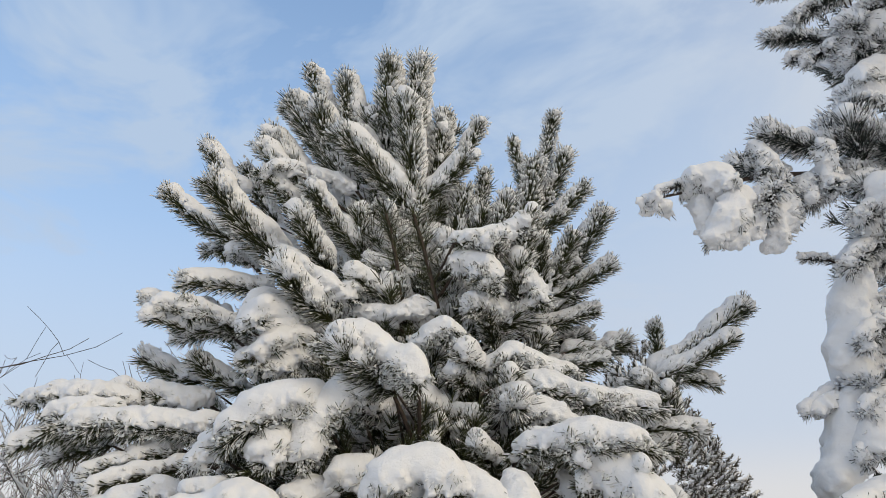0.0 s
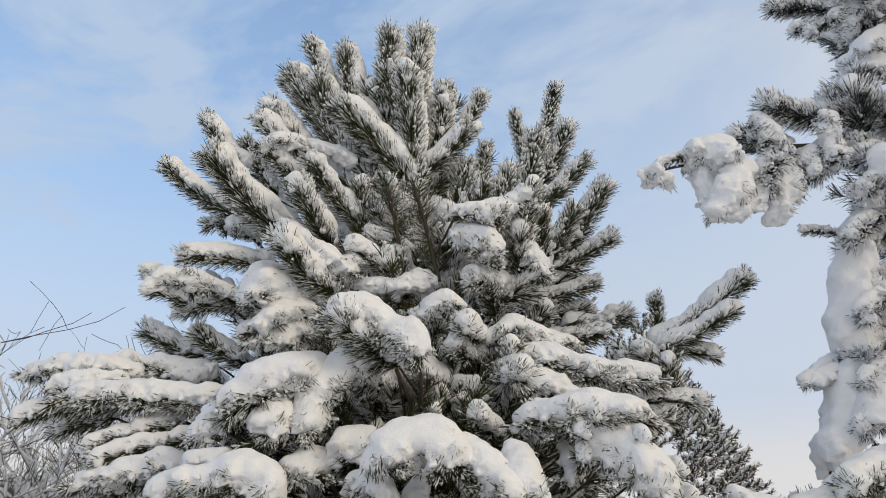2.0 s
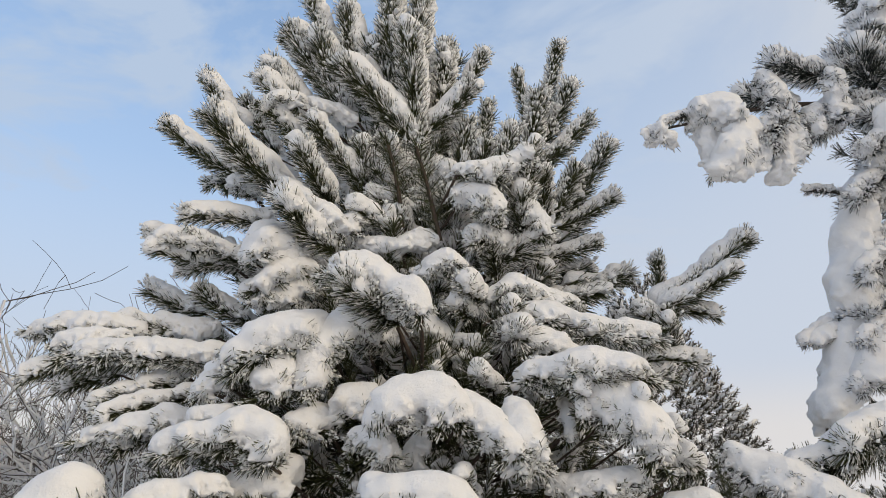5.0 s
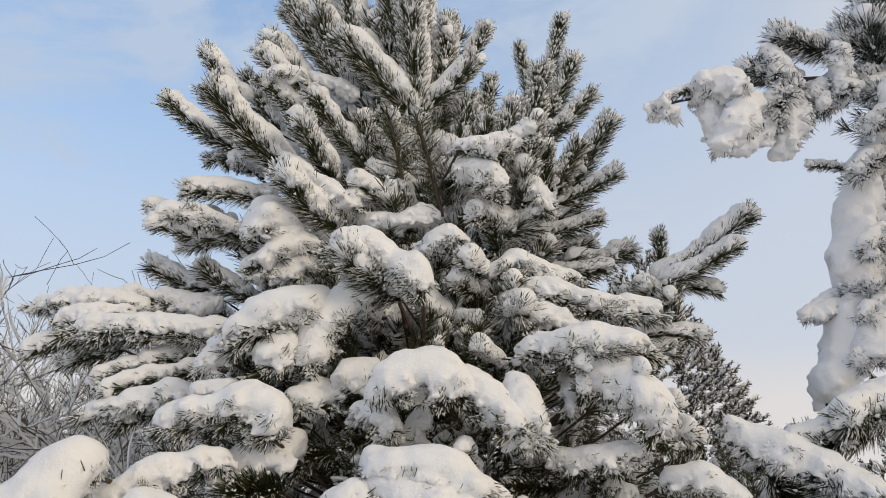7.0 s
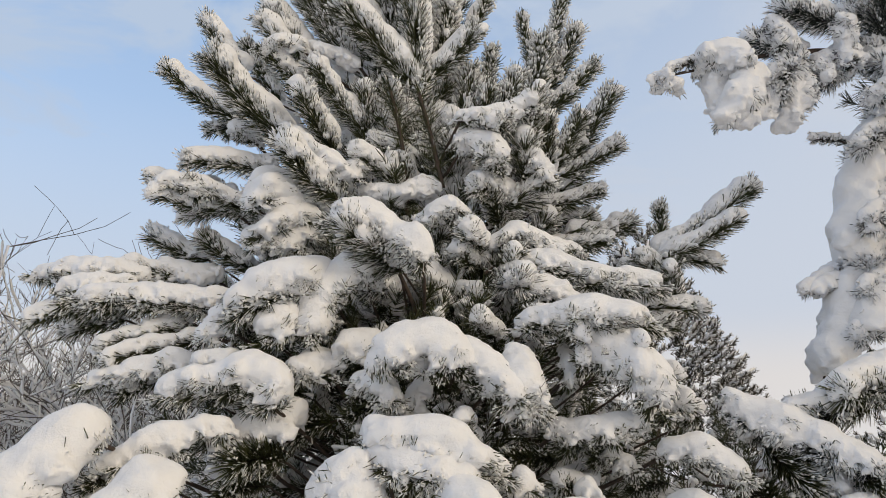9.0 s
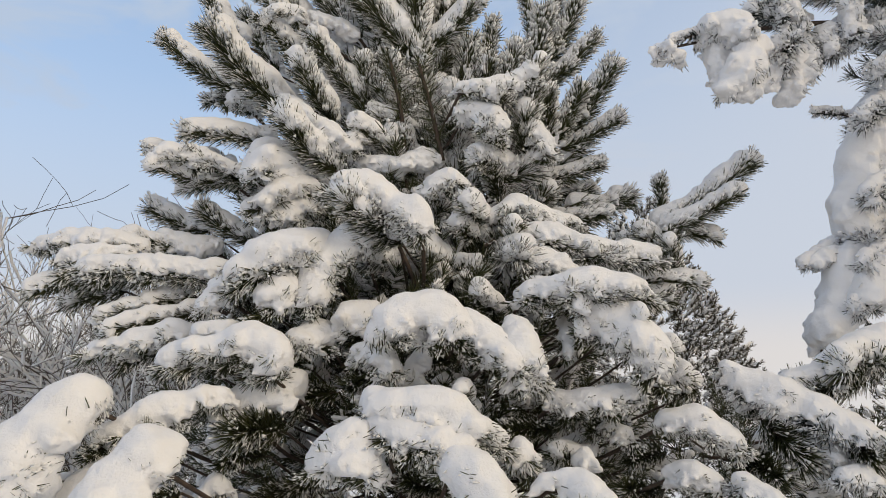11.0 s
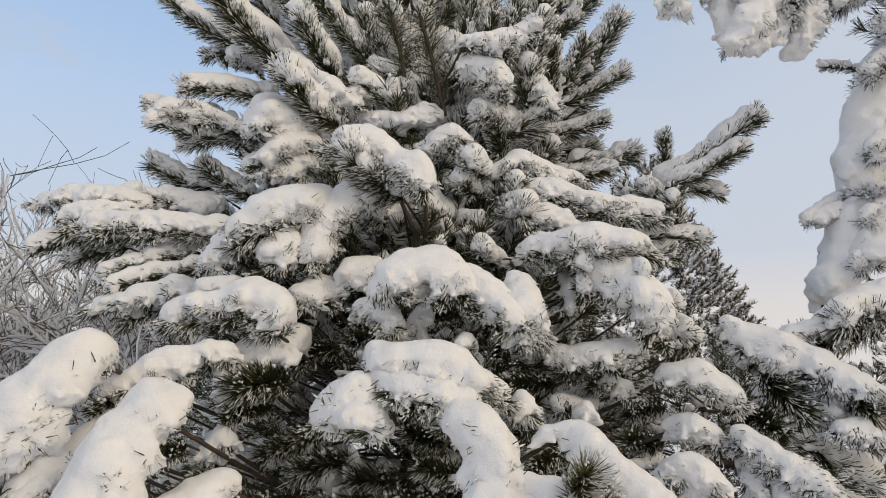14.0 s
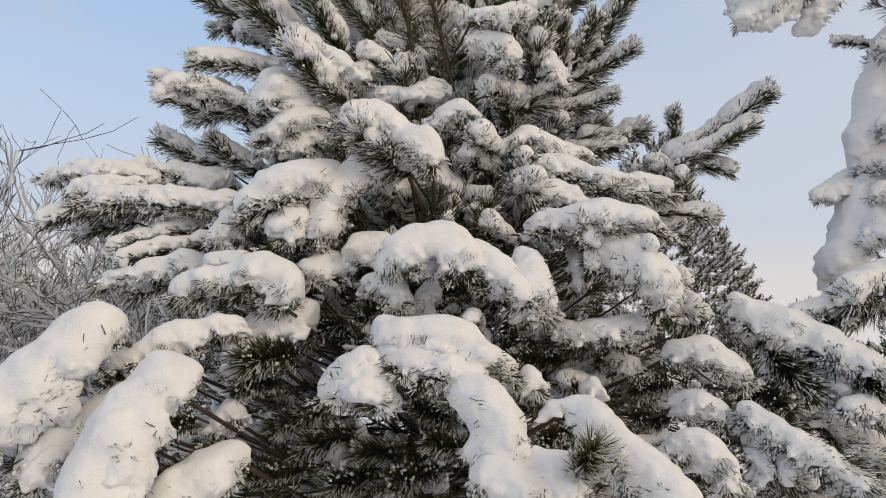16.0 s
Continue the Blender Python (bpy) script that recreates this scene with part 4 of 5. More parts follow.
shoot(pine, (-0.704, 3.950, 2.679), (-0.479, 4.100, 2.625), 0.089, 0.2)
shoot(pine, (-0.952, 4.100, 2.783), (-0.678, 4.200, 2.650), 0.087, 0.2)
shoot(pine, (-0.262, 4.200, 3.604), (-0.054, 4.300, 3.151), 0.151, 0.6)
shoot(pine, (0.063, 4.150, 3.526), (0.063, 4.250, 3.133), 0.115, 0.6)
shoot(pine, (-0.410, 4.150, 3.562), (-0.288, 4.250, 3.203), 0.115, 0.55)
shoot(pine, (-0.120, 4.150, 3.272), (-0.020, 4.250, 2.994), 0.119, 0.5)
shoot(pine, (-0.277, 4.100, 3.113), (-0.117, 4.200, 2.944), 0.096, 0.5)
shoot(pine, (-0.056, 4.300, 3.480), (-0.021, 4.350, 3.097), 0.173, 0.6)
bough(pine, 0.034, (-1.013, 3.950, 3.910, 0.027), (-0.932, 3.970, 3.945, 0.051), (-0.843, 4.000, 3.948, 0.041))
bough(pine, 0.000, (-0.784, 4.050, 3.969, 0.031), (-0.641, 4.070, 3.934, 0.031), (-0.522, 4.100, 3.888, 0.024))
bough(pine, 0.027, (-1.213, 4.100, 3.464, 0.050), (-1.131, 4.120, 3.451, 0.037), (-1.100, 4.150, 3.406, 0.027))
bough(pine, 0.031, (-0.871, 3.900, 3.368, 0.032), (-0.712, 3.850, 3.224, 0.043), (-0.595, 3.820, 3.133, 0.055), (-0.528, 3.850, 3.061, 0.045), (-0.466, 3.900, 3.172, 0.028))
bough(pine, 0.037, (-1.466, 3.850, 3.037, 0.060), (-1.352, 3.880, 3.016, 0.051), (-1.217, 3.950, 2.992, 0.037))
bough(pine, 0.042, (-0.959, 3.720, 2.913, 0.069), (-0.891, 3.720, 2.959, 0.076), (-0.820, 3.800, 2.972, 0.053))
bough(pine, 0.036, (-0.908, 3.700, 2.727, 0.048), (-0.827, 3.750, 2.817, 0.049), (-0.702, 3.850, 2.865, 0.042))
bough(pine, 0.030, (-0.926, 3.750, 2.654, 0.040), (-0.797, 3.800, 2.698, 0.040), (-0.675, 3.900, 2.803, 0.036))
bough(pine, 0.044, (0.081, 3.780, 3.383, 0.040), (0.195, 3.780, 3.397, 0.046), (0.357, 3.850, 3.451, 0.041), (0.471, 3.850, 3.529, 0.057))
bough(pine, 0.024, (0.119, 3.850, 3.303, 0.050), (0.254, 3.800, 3.232, 0.061), (0.276, 3.800, 3.133, 0.039))
bough(pine, 0.025, (0.426, 3.920, 3.283, 0.031), (0.517, 3.920, 3.208, 0.034), (0.563, 3.920, 3.141, 0.037), (0.544, 3.940, 3.083, 0.028))
bough(pine, 0.029, (-0.122, 3.800, 2.818, 0.032), (-0.025, 3.750, 2.839, 0.046), (0.024, 3.750, 2.879, 0.052), (0.112, 3.800, 2.825, 0.032))
bough(pine, 0.000, (-0.422, 3.950, 3.042, 0.025), (-0.233, 3.900, 3.008, 0.037), (-0.082, 3.950, 3.076, 0.043))
bough(pine, 0.066, (-0.463, 3.350, 2.709, 0.052), (-0.360, 3.400, 2.725, 0.055), (-0.226, 3.400, 2.633, 0.062), (-0.120, 3.350, 2.558, 0.061), (-0.089, 3.350, 2.506, 0.048))
bough(pine, 0.055, (0.274, 3.850, 2.713, 0.035), (0.393, 3.850, 2.767, 0.050), (0.530, 3.900, 2.727, 0.044), (0.708, 4.000, 2.718, 0.030))
bough(pine, 0.075, (0.439, 3.800, 2.610, 0.040), (0.581, 3.800, 2.581, 0.057), (0.721, 3.800, 2.538, 0.057), (0.889, 3.800, 2.509, 0.051), (1.073, 3.850, 2.515, 0.043))
bough(pine, 0.038, (0.477, 3.700, 2.458, 0.061), (0.570, 3.700, 2.403, 0.055), (0.635, 3.700, 2.362, 0.038))
bough(pine, 0.064, (0.353, 3.400, 2.204, 0.040), (0.496, 3.350, 2.231, 0.049), (0.623, 3.300, 2.234, 0.072), (0.757, 3.300, 2.246, 0.058), (0.864, 3.350, 2.231, 0.049))
bough(pine, 0.024, (0.694, 3.350, 2.126, 0.075), (0.792, 3.300, 2.057, 0.093), (0.861, 3.250, 1.966, 0.081), (0.887, 3.250, 1.882, 0.057))
bough(pine, 0.078, (-0.888, 3.350, 2.280, 0.064), (-0.799, 3.350, 2.366, 0.084), (-0.675, 3.400, 2.415, 0.076), (-0.567, 3.500, 2.465, 0.063))
bough(pine, 0.035, (-0.756, 3.350, 2.172, 0.063), (-0.712, 3.400, 2.253, 0.055))
bough(pine, 0.053, (-0.583, 3.400, 2.180, 0.049), (-0.574, 3.450, 2.300, 0.061), (-0.488, 3.500, 2.452, 0.073), (-0.378, 3.550, 2.531, 0.075))
bough(pine, 0.035, (-2.103, 3.900, 2.547, 0.035), (-1.910, 3.850, 2.555, 0.052), (-1.683, 3.850, 2.564, 0.052), (-1.569, 3.900, 2.541, 0.038))
bough(pine, 0.072, (-1.764, 3.650, 2.374, 0.035), (-1.602, 3.650, 2.392, 0.040), (-1.441, 3.650, 2.393, 0.038), (-1.267, 3.700, 2.376, 0.054), (-1.092, 3.750, 2.386, 0.050))
bough(pine, 0.034, (-1.886, 3.750, 2.450, 0.036), (-1.739, 3.750, 2.477, 0.036), (-1.593, 3.800, 2.480, 0.028))
bough(pine, 0.000, (-1.480, 4.000, 2.601, 0.060), (-1.326, 4.000, 2.556, 0.053), (-1.254, 4.050, 2.582, 0.042))
bough(pine, 0.039, (-1.033, 3.450, 2.238, 0.040), (-0.961, 3.450, 2.267, 0.040), (-1.067, 3.400, 2.132, 0.034))
bough(pine, 0.047, (-1.558, 3.500, 1.964, 0.034), (-1.391, 3.500, 2.006, 0.042), (-1.224, 3.500, 2.042, 0.052), (-1.145, 3.500, 2.022, 0.042))
bough(pine, 0.066, (-1.124, 3.200, 1.891, 0.043), (-0.949, 3.200, 1.936, 0.057), (-0.796, 3.200, 1.967, 0.076), (-0.699, 3.200, 1.916, 0.080), (-0.689, 3.200, 1.857, 0.061))
bough(pine, 0.000, (-1.060, 3.350, 2.023, 0.035), (-0.923, 3.350, 2.042, 0.035))
bough(pine, 0.052, (-0.643, 3.400, 1.990, 0.060), (-0.521, 3.500, 2.043, 0.052))
bough(pine, 0.000, (-0.749, 3.300, 1.756, 0.058), (-0.640, 3.350, 1.822, 0.059), (-0.902, 3.250, 1.692, 0.043))
bough(pine, 0.047, (-1.281, 2.850, 1.721, 0.063), (-1.370, 2.800, 1.631, 0.101), (-1.437, 2.750, 1.524, 0.122), (-1.519, 2.700, 1.427, 0.101), (-1.627, 2.700, 1.330, 0.099))
bough(pine, 0.019, (-1.387, 2.720, 1.476, 0.085), (-1.399, 2.700, 1.400, 0.061))
bough(pine, 0.044, (-0.877, 3.150, 1.740, 0.032), (-0.976, 3.100, 1.723, 0.041), (-1.082, 3.050, 1.692, 0.058), (-1.170, 3.000, 1.623, 0.053), (-1.265, 3.000, 1.574, 0.044))
bough(pine, 0.040, (-1.000, 2.750, 1.536, 0.075), (-1.061, 2.700, 1.462, 0.086), (-1.108, 2.650, 1.332, 0.100), (-1.135, 2.600, 1.228, 0.098), (-1.150, 2.550, 1.129, 0.099))
bough(pine, 0.011, (-1.077, 2.600, 1.319, 0.063), (-1.040, 2.580, 1.196, 0.055))
bough(pine, 0.032, (-0.894, 3.200, 1.391, 0.046), (-0.942, 3.200, 1.330, 0.032))
bough(pine, 0.027, (-0.792, 2.900, 1.256, 0.037), (-0.866, 2.850, 1.191, 0.073), (-0.965, 2.800, 1.109, 0.087), (-1.058, 2.750, 1.022, 0.085))
bough(pine, 0.012, (-1.372, 2.850, 1.372, 0.025), (-1.294, 2.900, 1.411, 0.034), (-1.208, 2.850, 1.384, 0.029))
bough(pine, 0.032, (-1.399, 2.700, 1.192, 0.042), (-1.373, 2.750, 1.262, 0.043), (-1.341, 2.800, 1.307, 0.028))
bough(pine, 0.045, (-1.453, 2.750, 1.215, 0.055), (-1.378, 2.800, 1.295, 0.060), (-1.297, 2.850, 1.377, 0.055), (-1.222, 2.950, 1.453, 0.047))
bough(pine, 0.047, (-0.227, 3.200, 2.005, 0.062), (-0.146, 3.200, 2.086, 0.081), (-0.015, 3.200, 2.092, 0.076), (0.057, 3.200, 2.009, 0.057))
bough(pine, 0.037, (0.094, 3.250, 2.065, 0.048), (0.187, 3.200, 1.987, 0.062), (0.266, 3.150, 1.888, 0.056))
bough(pine, 0.028, (0.303, 3.300, 2.051, 0.049), (0.341, 3.200, 1.941, 0.071), (0.364, 3.200, 1.859, 0.052), (0.305, 3.200, 1.811, 0.038))
bough(pine, 0.024, (-0.360, 3.350, 1.937, 0.045), (-0.269, 3.300, 1.920, 0.058), (-0.222, 3.280, 1.858, 0.043))
bough(pine, 0.016, (-0.419, 3.500, 2.110, 0.057), (-0.341, 3.500, 2.138, 0.057))
bough(pine, 0.010, (-0.088, 3.400, 1.934, 0.033), (-0.137, 3.400, 1.845, 0.035))
bough(pine, 0.048, (-0.262, 3.000, 1.712, 0.061), (-0.128, 2.950, 1.696, 0.078), (0.001, 2.950, 1.681, 0.086), (0.109, 2.950, 1.614, 0.069), (0.198, 3.000, 1.581, 0.039))
bough(pine, 0.021, (-0.319, 2.950, 1.591, 0.069), (-0.414, 2.950, 1.522, 0.064), (-0.455, 2.950, 1.479, 0.038), (-0.345, 2.920, 1.486, 0.059), (-0.265, 2.900, 1.487, 0.063))
bough(pine, 0.029, (-0.213, 2.950, 1.624, 0.056), (-0.114, 2.900, 1.593, 0.059), (0.002, 2.900, 1.574, 0.059), (0.086, 2.900, 1.554, 0.046))
bough(pine, 0.024, (0.034, 2.850, 1.493, 0.058), (0.114, 2.800, 1.452, 0.077), (0.173, 2.780, 1.360, 0.072), (0.147, 2.760, 1.284, 0.075))
bough(pine, 0.034, (0.141, 2.720, 1.232, 0.066), (0.216, 2.700, 1.180, 0.076), (0.293, 2.700, 1.144, 0.057))
bough(pine, 0.027, (0.306, 3.100, 1.552, 0.040), (0.326, 3.080, 1.487, 0.033))
bough(pine, 0.048, (0.372, 2.850, 1.427, 0.037), (0.495, 2.850, 1.435, 0.045), (0.554, 2.750, 1.349, 0.059), (0.619, 2.700, 1.279, 0.065), (0.699, 2.650, 1.213, 0.067), (0.762, 2.620, 1.129, 0.066))
bough(pine, 0.038, (0.299, 2.750, 1.259, 0.039), (0.407, 2.720, 1.245, 0.042), (0.385, 2.680, 1.167, 0.064))
bough(pine, 0.050, (0.498, 3.400, 1.754, 0.032), (0.588, 3.350, 1.741, 0.044), (0.711, 3.350, 1.754, 0.044), (0.846, 3.400, 1.789, 0.035))
bough(pine, 0.047, (0.952, 3.350, 1.666, 0.034), (1.057, 3.300, 1.666, 0.053), (1.166, 3.280, 1.603, 0.047), (1.219, 3.250, 1.564, 0.023))
bough(pine, 0.042, (0.954, 3.300, 1.452, 0.033), (1.033, 3.250, 1.456, 0.042), (1.113, 3.220, 1.403, 0.032))
bough(pine, 0.042, (0.859, 3.050, 1.307, 0.035), (0.946, 3.000, 1.302, 0.056), (1.003, 3.000, 1.241, 0.055), (1.040, 2.980, 1.176, 0.030))
bough(pine, 0.035, (0.741, 3.500, 1.649, 0.025), (0.804, 3.450, 1.599, 0.030))
bough(pine, 0.000, (0.576, 3.300, 1.489, 0.038), (0.600, 3.300, 1.513, 0.033))
bough(pine, 0.041, (-0.297, 4.240, 3.585, 0.062), (-0.177, 4.260, 3.538, 0.069), (-0.140, 4.260, 3.352, 0.061))
bough(pine, 0.040, (-0.022, 4.240, 3.643, 0.059), (0.047, 4.240, 3.492, 0.075), (0.080, 4.220, 3.300, 0.067), (0.105, 4.200, 3.150, 0.053))
bough(pine, 0.033, (-0.414, 4.200, 3.548, 0.041), (-0.351, 4.200, 3.400, 0.054), (-0.284, 4.180, 3.212, 0.046))
bough(pine, 0.029, (-0.457, 4.450, 4.202, 0.053), (-0.414, 4.450, 4.031, 0.063), (-0.315, 4.420, 3.890, 0.055))
bough(pine, 0.029, (-0.231, 4.500, 4.101, 0.053), (-0.189, 4.450, 3.927, 0.059), (-0.059, 4.450, 3.906, 0.052))
bough(pine, 0.029, (-0.732, 4.450, 4.072, 0.049), (-0.610, 4.420, 3.931, 0.059), (-0.491, 4.400, 3.758, 0.058))
bough(pine, 0.029, (0.090, 4.500, 4.102, 0.045), (0.143, 4.450, 3.845, 0.059), (0.265, 4.400, 3.680, 0.050))
bough(pine, 0.028, (0.311, 4.500, 3.850, 0.044), (0.468, 4.450, 3.704, 0.054), (0.547, 4.400, 3.563, 0.046))
bough(pine, 0.028, (-0.770, 4.350, 3.733, 0.046), (-0.650, 4.320, 3.564, 0.056), (-0.538, 4.300, 3.442, 0.048))
bare_twig(pine, (-0.144, 3.930, 3.603), (-0.004, 3.930, 3.026), 0.013, 0.10)
bare_twig(pine, (-0.308, 3.950, 3.630), (-0.228, 3.950, 3.259), 0.012, 0.10)
bare_twig(pine, (-0.231, 4.000, 3.280), (-0.197, 4.000, 2.881), 0.012)
bare_twig(pine, (-0.214, 3.600, 2.476), (-0.114, 3.800, 2.246), 0.012)
bare_twig(pine, (0.090, 4.250, 2.826), (0.073, 4.200, 2.312), 0.014)
bare_twig(pine, (0.208, 3.800, 2.523), (0.383, 3.950, 2.664), 0.010)

# ---- the taller pine beside it, seen in part, with an added sun-blocking crown out of view ----
STYLE["needle"] = NEEDLE_SHADED
neighbour = tree_root("pine_tree", 3.45, 4.55, "tall pine in shade hung with heavy drapes of snow")


def neighbour_axis(z):
    return (3.45, 4.55)


trunk_of(neighbour, [(3.45, 4.55, -0.1), (3.42, 4.52, 2.5), (3.48, 4.5, 5.0), (3.45, 4.5, 7.4)], [0.13, 0.11, 0.07, 0.015])
inner_growth(neighbour, neighbour_axis, [(0.2, 1.55), (1.0, 1.4), (1.5, 1.05), (1.95, 0.55), (4.0, 0.55), (5.5, 0.45), (7.3, 0.1)], 330, 23, (1.0, 1.0), None, 0.16)
# unseen growth added right of the view, to keep sun off the drapes
inner_growth(neighbour, neighbour_axis, [(0.8, 1.6), (2.0, 1.9), (3.5, 1.9), (5.0, 1.5), (6.5, 0.9), (7.2, 0.2)], 900, 29, (0.9, 1.05), None, 0.14, 1.0, lambda p: p[0] > 0.72 * p[1] + 0.30)
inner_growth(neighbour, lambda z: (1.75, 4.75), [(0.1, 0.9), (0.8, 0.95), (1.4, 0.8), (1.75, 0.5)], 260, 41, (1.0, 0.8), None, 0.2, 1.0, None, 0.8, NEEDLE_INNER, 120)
shoot(neighbour, (1.202, 3.680, 3.612), (1.435, 3.750, 3.708), 0.040, 0.375)
shoot(neighbour, (1.568, 3.620, 3.629), (1.531, 3.750, 3.759), 0.061, 0.225)
shoot(neighbour, (1.878, 3.750, 4.029), (2.308, 3.850, 4.008), 0.098, 0.375)
shoot(neighbour, (1.701, 3.800, 3.869), (2.066, 3.900, 3.853), 0.078, 0.3)
shoot(neighbour, (1.736, 3.680, 3.489), (2.018, 3.850, 3.794), 0.098, 0.09)
shoot(neighbour, (1.776, 3.800, 3.832), (1.907, 3.850, 3.817), 0.071, 0.09)
shoot(neighbour, (1.968, 3.780, 3.515), (2.115, 3.850, 3.787), 0.069, 0.15)
shoot(neighbour, (2.078, 3.800, 3.632), (2.325, 3.900, 3.816), 0.108, 0.3375)
shoot(neighbour, (2.369, 3.850, 3.825), (2.624, 3.950, 3.845), 0.098, 0.3375)
shoot(neighbour, (2.117, 3.900, 4.856), (2.669, 4.000, 4.863), 0.080, 0.3)
shoot(neighbour, (2.285, 3.900, 4.976), (2.768, 4.000, 5.315), 0.073, 0.225)
shoot(neighbour, (2.222, 3.900, 4.678), (2.590, 4.000, 4.840), 0.057, 0.2625)
shoot(neighbour, (2.278, 3.850, 4.622), (2.641, 3.950, 4.845), 0.056, 0.225)
shoot(neighbour, (2.141, 3.950, 5.241), (2.696, 4.000, 5.339), 0.053, 0.225)
shoot(neighbour, (2.560, 3.800, 4.811), (3.038, 3.950, 5.271), 0.120, 0.225)
shoot(neighbour, (2.386, 3.750, 4.128), (2.517, 3.900, 3.931), 0.152, 0.225)
shoot(neighbour, (2.263, 3.800, 4.062), (2.578, 3.900, 4.048), 0.113, 0.3)
shoot(neighbour, (2.554, 3.800, 4.025), (2.830, 3.900, 3.971), 0.132, 0.225)
shoot(neighbour, (2.386, 3.800, 3.723), (2.714, 3.900, 3.779), 0.096, 0.3)
shoot(neighbour, (1.971, 3.800, 3.275), (2.274, 3.900, 3.278), 0.037, 0.3)
shoot(neighbour, (1.805, 3.750, 2.414), (2.050, 3.850, 2.565), 0.044, 0.6)
shoot(neighbour, (2.393, 3.800, 3.405), (2.649, 3.950, 3.404), 0.125, 0.225)
shoot(neighbour, (2.247, 3.800, 3.169), (2.535, 3.900, 3.312), 0.103, 0.3)
shoot(neighbour, (2.264, 3.800, 2.913), (2.532, 3.900, 3.044), 0.107, 0.225)
shoot(neighbour, (2.124, 3.750, 2.541), (2.438, 3.900, 2.667), 0.113, 0.225)
shoot(neighbour, (2.448, 3.800, 4.301), (2.802, 3.900, 4.415), 0.102, 0.375)
shoot(neighbour, (2.079, 3.700, 2.335), (2.408, 3.900, 2.431), 0.098, 0.225)
shoot(neighbour, (2.545, 3.850, 4.632), (2.909, 3.950, 4.892), 0.106, 0.3)
shoot(neighbour, (2.259, 3.850, 2.714), (2.579, 4.000, 2.884), 0.106, 0.225)
shoot(neighbour, (1.640, 3.200, 1.876), (1.991, 3.400, 1.899), 0.094, 0.28)
shoot(neighbour, (1.516, 3.250, 1.760), (1.890, 3.400, 1.872), 0.085, 0.07)
shoot(neighbour, (1.454, 3.200, 1.504), (1.384, 3.400, 1.668), 0.101, 0.07)
shoot(neighbour, (1.575, 3.200, 1.597), (1.532, 3.400, 1.670), 0.083, 0.07)
shoot(neighbour, (1.697, 3.100, 1.510), (1.626, 3.300, 1.622), 0.085, 0.07)
shoot(neighbour, (1.359, 3.200, 1.435), (1.315, 3.500, 1.470), 0.092, 0.07)
shoot(neighbour, (1.406, 2.950, 1.222), (1.290, 3.100, 1.374), 0.075, 0.07)
shoot(neighbour, (1.521, 2.900, 1.171), (1.391, 3.000, 1.278), 0.070, 0.07)
shoot(neighbour, (1.216, 3.100, 1.201), (1.211, 3.300, 1.382), 0.057, 0.48)
shoot(neighbour, (1.280, 3.050, 1.166), (1.239, 3.200, 1.321), 0.052, 0.48)
shoot(neighbour, (1.854, 3.400, 1.385), (1.762, 3.600, 1.422), 0.083, 0.4)
shoot(neighbour, (1.751, 3.500, 1.256), (1.597, 3.700, 1.363), 0.085, 0.32)
shoot(neighbour, (1.949, 3.600, 1.174), (1.793, 3.800, 1.201), 0.102, 0.4)
shoot(neighbour, (1.589, 3.600, 1.095), (1.439, 3.800, 1.117), 0.102, 0.32)
shoot(neighbour, (1.313, 3.400, 1.716), (1.529, 3.500, 1.723), 0.064, 0.48)
bough(neighbour, 0.012, (1.135, 3.680, 3.570, 0.046), (1.179, 3.690, 3.554, 0.049), (1.243, 3.700, 3.546, 0.034))
bough(neighbour, 0.018, (1.433, 3.680, 3.711, 0.078), (1.487, 3.680, 3.740, 0.075), (1.549, 3.660, 3.736, 0.050), (1.571, 3.640, 3.640, 0.043))
bough(neighbour, 0.000, (1.456, 3.780, 3.656, 0.038), (1.454, 3.770, 3.569, 0.047), (1.458, 3.760, 3.487, 0.050), (1.462, 3.750, 3.406, 0.043), (1.522, 3.760, 3.459, 0.043), (1.554, 3.760, 3.585, 0.044))
bough(neighbour, 0.012, (1.435, 3.650, 3.319, 0.039), (1.474, 3.640, 3.361, 0.060), (1.529, 3.630, 3.429, 0.069), (1.595, 3.640, 3.522, 0.061), (1.645, 3.660, 3.595, 0.046))
bough(neighbour, 0.019, (1.546, 3.690, 3.331, 0.036), (1.619, 3.700, 3.383, 0.052), (1.687, 3.710, 3.401, 0.040), (1.687, 3.720, 3.495, 0.049), (1.692, 3.720, 3.599, 0.037))
bough(neighbour, 0.000, (1.941, 3.780, 3.693, 0.041), (1.910, 3.770, 3.616, 0.047), (1.878, 3.760, 3.536, 0.047), (1.853, 3.750, 3.455, 0.043), (1.835, 3.750, 3.387, 0.034), (1.812, 3.750, 3.326, 0.021))
bough(neighbour, 0.019, (1.969, 3.780, 3.639, 0.032), (1.931, 3.770, 3.528, 0.034), (1.896, 3.760, 3.426, 0.028))
bough(neighbour, 0.019, (2.102, 3.820, 3.789, 0.032), (2.159, 3.820, 3.752, 0.039), (2.200, 3.820, 3.679, 0.032))
bough(neighbour, 0.032, (1.829, 3.780, 3.941, 0.059), (1.850, 3.770, 3.860, 0.058), (1.927, 3.780, 3.829, 0.042))
bough(neighbour, 0.029, (2.466, 3.850, 4.763, 0.053), (2.507, 3.850, 4.786, 0.036))
bough(neighbour, 0.036, (2.650, 3.820, 4.775, 0.057), (2.813, 3.850, 4.945, 0.080))
bough(neighbour, 0.047, (2.526, 3.760, 4.437, 0.082), (2.699, 3.800, 4.573, 0.069), (2.480, 3.760, 4.306, 0.054), (2.639, 3.760, 4.335, 0.054))
